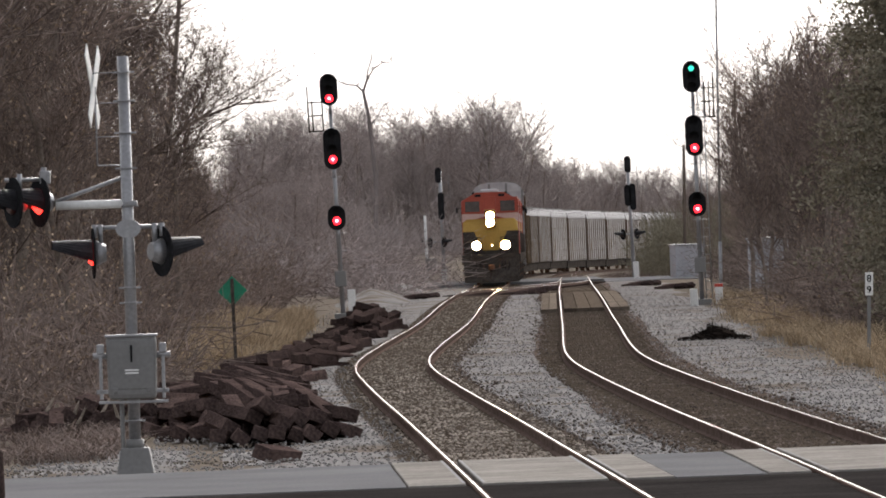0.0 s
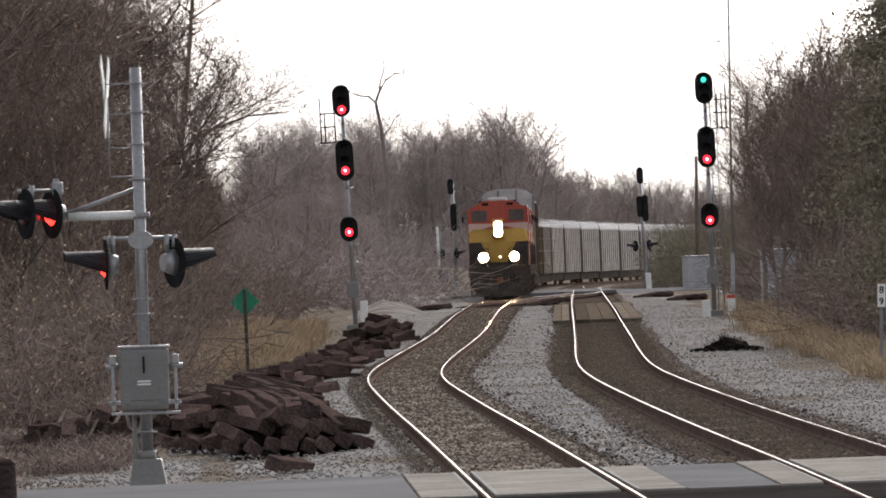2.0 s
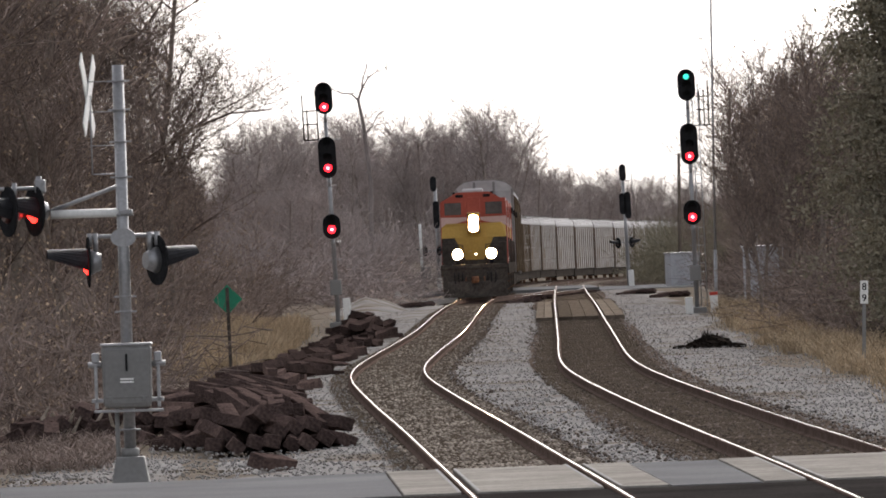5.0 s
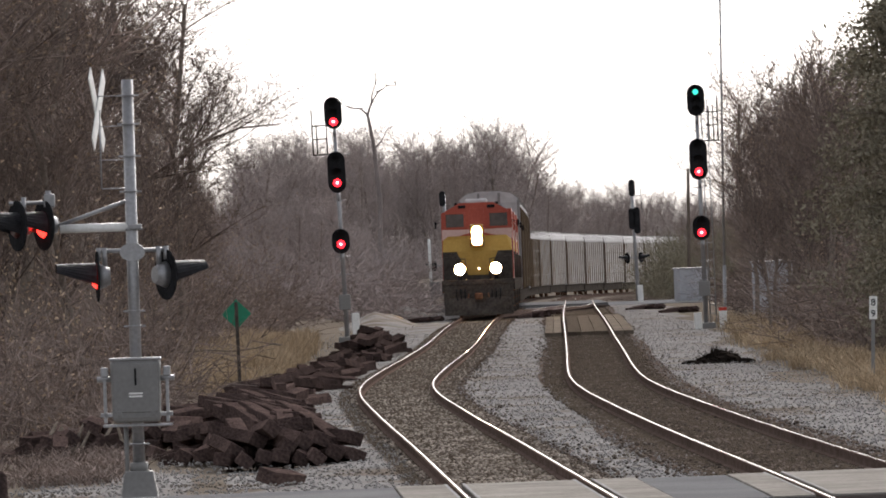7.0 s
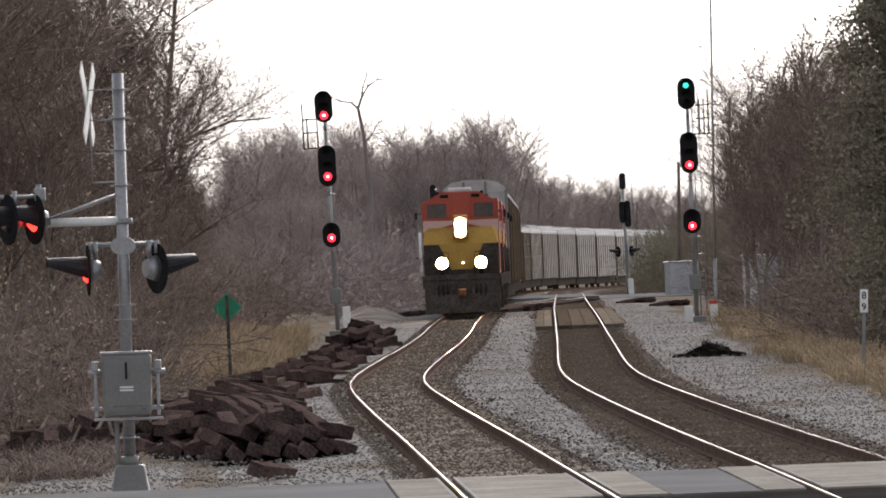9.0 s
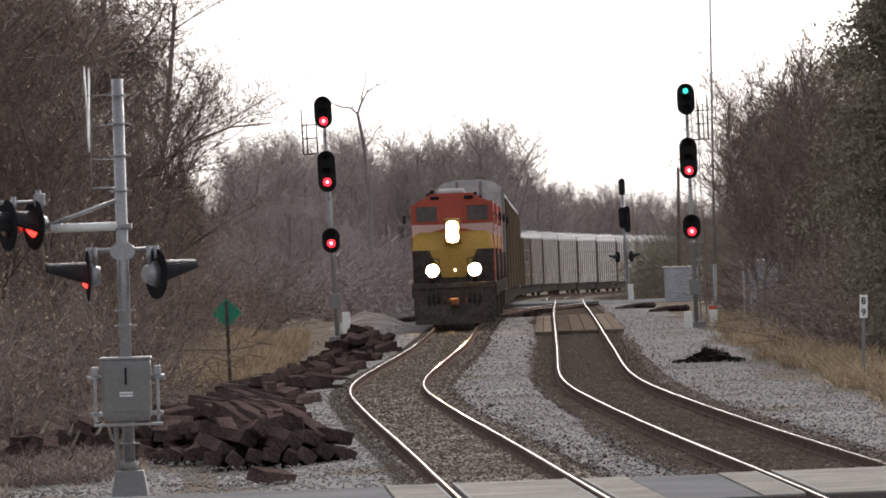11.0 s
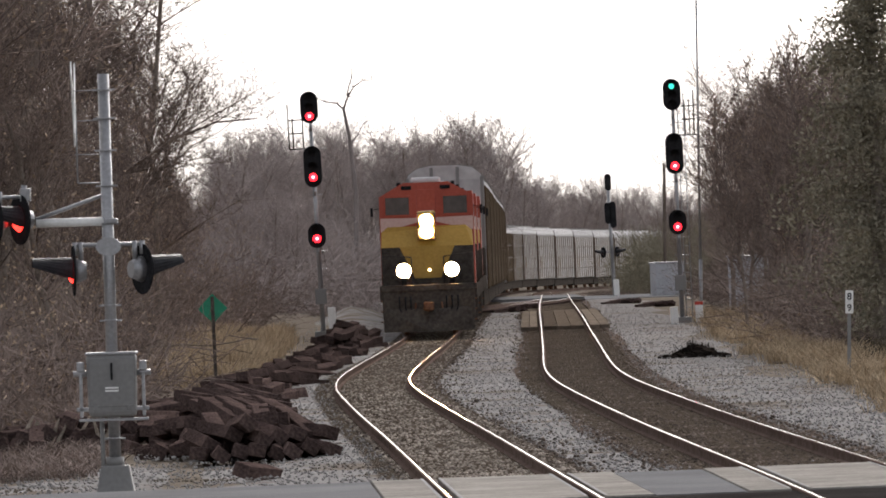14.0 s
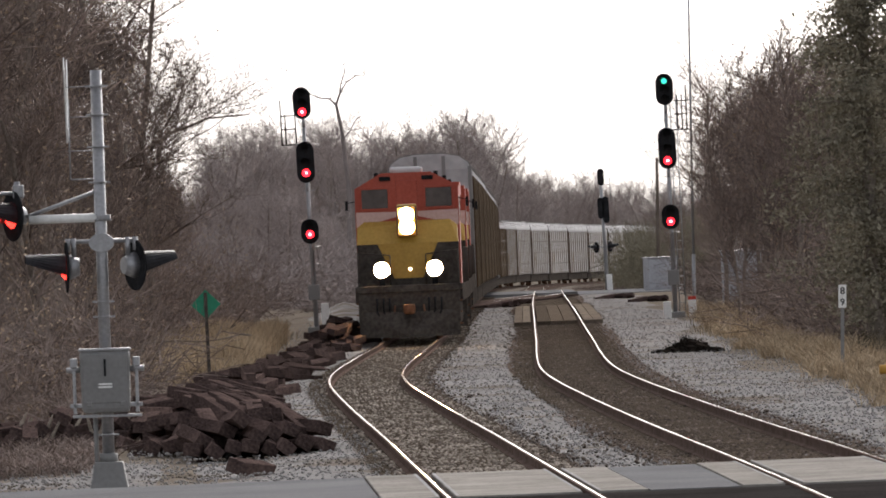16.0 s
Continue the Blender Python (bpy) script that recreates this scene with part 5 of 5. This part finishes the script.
def build_woods():
    rng = random.Random(12)
    near = [make_tree("bare_tree", 20 + k, 13, "bare brown winter tree in dense lineside woods", leafy=1500 if k < 3 else 300, spread=0.6, up=0.14, levels=3) for k in range(5)]
    fine = [make_tree("bare_tree", 30 + k, 13, "tall bare tree with a wide crown of fine twigs", leafy=0, spread=0.58, up=0.1, levels=4, tip=0.007) for k in range(2)]
    slim = [make_tree("sapling", 40 + k, 8, "slender bare sapling among lineside woods", leafy=500 if k == 0 else 0, spread=0.5, up=0.4, levels=3) for k in range(3)]
    mid = [make_tree("hazy_tree", 70 + k, 13, "bare grey-brown tree with haze-paled twigs on the wooded rise", far=True, spread=0.6, levels=3) for k in range(3)]
    left = []
    for i in range(24):
        y = rng.uniform(190, 330)
        left.append((-0.034 * y - 1.0 - rng.uniform(0, 0.022 * y + 1.5), y, rng.uniform(0.6, 0.82) if i % 3 else rng.uniform(0.9, 1.15)))
    plant(near, left, rng)
    plant(fine, [(-8.25, 228, 1.22), (-8.7, 258, 0.95), (-8.0, 280, 0.68), (-9.5, 300, 0.85)], rng)
    plant(slim, [(-0.023 * y - 1.6 - rng.uniform(0, 0.028 * y), y, rng.uniform(0.5, 0.9)) for y in [rng.uniform(190, 420) for _ in range(44)]], rng)
    plant(slim, [(-0.0255 * y - rng.uniform(0, 0.012 * y), y, rng.uniform(0.42, 0.66)) for y in [rng.uniform(310, 430) for _ in range(18)]], rng)
    # middle distance on the left, falling away
    plant(mid, [(-0.0225 * y + rng.uniform(0, 0.0165 * y) - 1.5, y, rng.uniform(0.28, 0.42)) for y in [rng.uniform(430, 760) for _ in range(80)]], rng)
    # right woods, low beside the signal and taller behind the milepost
    plant(near, [(0.0335 * y + rng.uniform(0.3, 0.02 * y), y, rng.uniform(0.46, 0.72)) for y in [rng.uniform(340, 480) for _ in range(18)]], rng)
    plant(slim, [(0.0325 * y + rng.uniform(0.2, 0.02 * y), y, rng.uniform(0.6, 1.1)) for y in [rng.uniform(280, 470) for _ in range(32)]], rng)
    plant(slim, [(0.0262 * y + rng.uniform(0.0, 0.006 * y), y, rng.uniform(0.4, 0.62)) for y in [rng.uniform(530, 660) for _ in range(20)]], rng)
    plant(slim, [(rng.uniform(0.037, 0.043) * y, y, rng.uniform(0.62, 0.86)) for y in [rng.uniform(285, 345) for _ in range(6)]], rng)
    plant(near[3:4], [(10.9, 330, 0.62)], rng)
    # far woods behind the train
    far = [make_tree("distant_tree", 60 + k, 16, "distant bare grey-brown tree with haze-paled twigs on the wooded rise", far=True, spread=0.6, levels=3) for k in range(3)]
    spots = []
    for i in range(150):
        y = rng.uniform(1080, 1300)
        x = rng.uniform(-26, 17.5)
        spots.append((x, y, rng.uniform(0.66, 0.95) * (1.0 if x < 0 else 1.04 if x < 7.5 else 1.04 - 0.068 * (x - 7.5))))
    for i in range(150):
        y = rng.uniform(1380, 1600)
        x = rng.uniform(12, 66)
        spots.append((x, y, rng.uniform(0.5, 0.68)))
    plant(far, spots, rng)
    for k in near + fine + slim + far + mid:
        x, y = rng.uniform(-24, -16), rng.uniform(380, 480)
        k.matrix_basis = pose(x, y, ground_height(x, y))


build_woods()


def build_snag():
    """A crooked half-dead tree that stands above the rise."""
    rng = np.random.default_rng(77)
    g = thing("crooked_tree", "crooked half-dead tree in haze-paled colour above the wooded rise", "tree", at=pose(-7.6, 1050, ground_height(-7.6, 1050)))
    g.scale = (1.5, 1.5, 1.45)
    trunk = [(0, 0, 0, 0.2, 0, 6.0, 0.2, 0.17), (0.2, 0, 6.0, -0.15, 0, 10.6, 0.17, 0.14), (-0.15, 0, 10.6, -0.5, 0, 12.7, 0.14, 0.11)]
    limbs = []

    def limb(p, turns, r):
        for dx, dz in turns:
            q = (p[0] + dx, p[1] + rng.normal(0, 0.2), p[2] + dz)
            limbs.append((*p, *q, r, r * 0.75))
            for k in range(3):
                e = (q[0] + rng.normal(0.1, 0.5), q[1] + rng.normal(0, 0.3), q[2] + abs(rng.normal(0.5, 0.35)))
                limbs.append((*q, *e, 0.028, 0.012))
            p, r = q, r * 0.75
    limb((-0.5, 0, 12.7), ((-0.5, 0.5), (-0.8, 0.1), (-0.6, 0.3)), 0.09)
    limb((-0.5, 0, 12.7), ((0.3, 0.9), (0.5, 0.8), (0.7, 0.5), (0.7, 0.0)), 0.1)
    limb((-0.2, 0, 13.4), ((0.1, 0.9), (0.3, 0.8), (0.0, 0.7)), 0.07)
    limb((-0.1, 0, 10.0), ((0.6, 0.7), (0.4, 0.8)), 0.07)
    v, f = stem(trunk)
    bulk("trunk", v, f, HAZED_BARK, g)
    v, f = tubes(limbs, 4)
    tagged(bulk("crown", v, f, HAZED_BARK, g), kind="stuff")


build_snag()


def build_brush():
    rng = np.random.default_rng(21)

    def clump(seed, h, n):
        r = np.random.default_rng(seed)
        segs, fine = [], []
        for i in range(n):
            p = np.array([*r.normal(0, 0.35, 2), -0.1])
            d = np.array([*r.normal(0, 0.7, 2), 1.0])
            ln, rad = h * r.uniform(0.4, 1), r.uniform(0.008, 0.02)
            for k in range(4):
                d = d + r.normal(0, 0.38, 3)
                d /= np.linalg.norm(d)
                q = p + d * ln / 4
                segs.append((*p, *q, rad, rad * 0.7))
                for j in range(3):
                    e = d + r.normal(0, 0.7, 3)
                    e /= np.linalg.norm(e)
                    s = p + (q - p) * r.uniform(0, 1)
                    q2 = s + e * ln * r.uniform(0.1, 0.36)
                    fine.append((*s, *q2, 0.009, 0.005))
                p, rad = q, rad * 0.7
        return together(tubes(segs, 3), ribbons(fine))
    v, f = clump(1, 2.6, 12)

    def fill(name, n, where, label, mtl):
        pl = []
        for i in range(n):
            x, y, s, h = where()
            pl.append((x, y, ground_height(x, y), rng.uniform(0, 6.28), s, h))
        a, b = scatter(v, f, pl)
        tagged(bulk(name, a, b, mtl), label, "undergrowth", kind="stuff")

    def left():
        y = rng.uniform(150, 420)
        return -5.0 - (1.5 if 185 < y < 300 else 0.0) - 0.006 * (y - 150) - abs(rng.normal(0, 0.5)) - rng.uniform(0, 0.035 * y), y, rng.uniform(0.8, 1.5), rng.uniform(0.6, 1.7)

    def middle():
        y = rng.uniform(400, 760)
        return -0.028 * y + rng.uniform(0, 0.024 * y) - 0.5, y, rng.uniform(1.4, 2.6), rng.uniform(1.0, 2.2)

    def right():
        y = rng.uniform(230, 480)
        return 9.3 + 0.0195 * (y - 230) + abs(rng.normal(0, 0.6)) + rng.uniform(0, 0.028 * y), y, rng.uniform(0.9, 1.7), rng.uniform(0.6, 1.55)
    fill("undergrowth", 640, left, "dense tangle of bare brown brush under trees", TWIG)
    def verge():
        y = rng.uniform(186, 262)
        return 0.0455 * y + rng.uniform(0, 2.2) + 0.2, y, rng.uniform(0.35, 0.7), rng.uniform(0.2, 0.42)
    fill("low_shrubs", 60, verge, "dark low shrubs at the back of the dry grass", DARK_TWIG)
    fill("undergrowth", 420, middle, "grey-brown brush in haze-paled colour below the wooded rise", HAZED_TWIG)
    fill("undergrowth", 760, right, "dense tangle of bare brush behind the signal", TWIG)

    def bushes():
        y = rng.uniform(545, 680)
        u = rng.random()
        return (0.0226 + 0.0085 * u) * y, y, rng.uniform(0.9, 1.5), rng.uniform(1.85, 2.35) + 0.35 * u

    def low():
        y = rng.uniform(534, 760)
        return float(track_b(y)) + 3.4 + rng.uniform(0, 6), y, rng.uniform(0.8, 1.4), rng.uniform(0.12, 0.3)
    fill("bushes", 240, bushes, "olive-brown bushes hiding the far line", OLIVE)
    fill("low_scrub", 220, low, "low brown scrub beside the far line", TWIG)

    def litter(name, n, where, label):
        """Dead leaves caught in the brush."""
        pts = []
        for i in range(n):
            x, y, s_, h = where()
            pts.append((x + rng.normal(0, 0.4), y, ground_height(x, y) + abs(rng.normal(0, 1.9)) * h))
        a, b = cards(pts, 0.04, rng)
        tagged(bulk(name, a, b, DEAD_LEAF), label, "dead leaves", kind="stuff")
    litter("dead_leaves", 24000, left, "pale brown dead leaves caught in the brush")
    litter("dead_leaves", 12000, right, "brown dead leaves caught in the brush")

    def far():
        y = rng.uniform(1060, 1300) if rng.random() < 0.6 else rng.uniform(1400, 1600)
        x = rng.uniform(-26, 14) if y < 1350 else rng.uniform(5, 64)
        return x, y, rng.uniform(3, 5), rng.uniform(2.5, 4.5)
    v = v * 1.0
    fill("far_undergrowth", 420, far, "distant grey-brown woodland edge in haze-paled colour", HAZED_TWIG)


build_brush()


def build_conifer(x, y, h, seed):
    rng = np.random.default_rng(seed)
    g = thing("evergreen_tree", "dark green-brown evergreen with drooping ragged boughs", "tree", "evergreens", at=pose(x, y, ground_height(x, y)))
    v, f = tubes([(0, 0, 0, 0, 0, h * 0.5, 0.2, 0.13), (0, 0, h * 0.5, 0, 0, h, 0.13, 0.02)], 8)
    bulk("trunk", v, f, BARK, g)
    segs, leaves = [], []
    for i in range(150):
        z = h * (0.06 + 0.92 * (i / 150))
        a = rng.uniform(0, 6.28)
        ln = (0.35 + 2.7 * (1 - z / h) ** 0.7) * rng.uniform(0.6, 1.1)
        p = np.array([0, 0, z])
        d = np.array([math.cos(a), math.sin(a), 0.25])
        for k in range(5):
            q = p + d * ln / 5
            segs.append((*p, *q, 0.03 - 0.005 * k, 0.025 - 0.005 * k))
            c = p + (q - p) * rng.random((60, 1)) + rng.normal(0, 0.2, (60, 3)) * [1, 1, 0.8]
            c[:, 2] -= abs(rng.normal(0, 0.12, 60))
            leaves.append(c)
            d[2] -= 0.12
            p = q
    v, f = tubes(segs, 4)
    b = bulk("limb_frame", v, f, BARK, g)
    v, f = cards(np.concatenate(leaves), 0.055, rng, 1.2)
    tagged(bulk("foliage", v, f, NEEDLE, b), kind="stuff")


build_conifer(11.05, 226, 12.8, 3)
build_conifer(13.4, 240, 13.5, 4)


# ---- what moves ----
# degrees by which the loose cross boards are turned by the wind
SWING = ((0, 9), (0.5, 8), (1, 8), (1.5, 7), (2, 5), (2.5, 6), (3, 7), (3.5, 9), (4, 9.5), (6.5, 9), (7, 10), (7.5, 9.5), (8, 10), (8.5, 9), (9, 9),
         (11.5, 1), (12, 0.5), (12.5, 0.5), (13, 0.5), (13.5, 1), (14, 1.5), (14.5, 4), (15, 4), (15.3, 1.2), (15.6, 1), (16, 1))


def motions():
    for ob in CROSS:
        walk(ob, [(t, pose(-0.36, 0, 4.7, 0, 0.8, 92.2 - a)) for t, a in SWING])
    for ob, back in TRAIN:
        walk(ob, [(t, along(FRONT - SPEED * t + back)) for t in range(0, 17)])


motions()
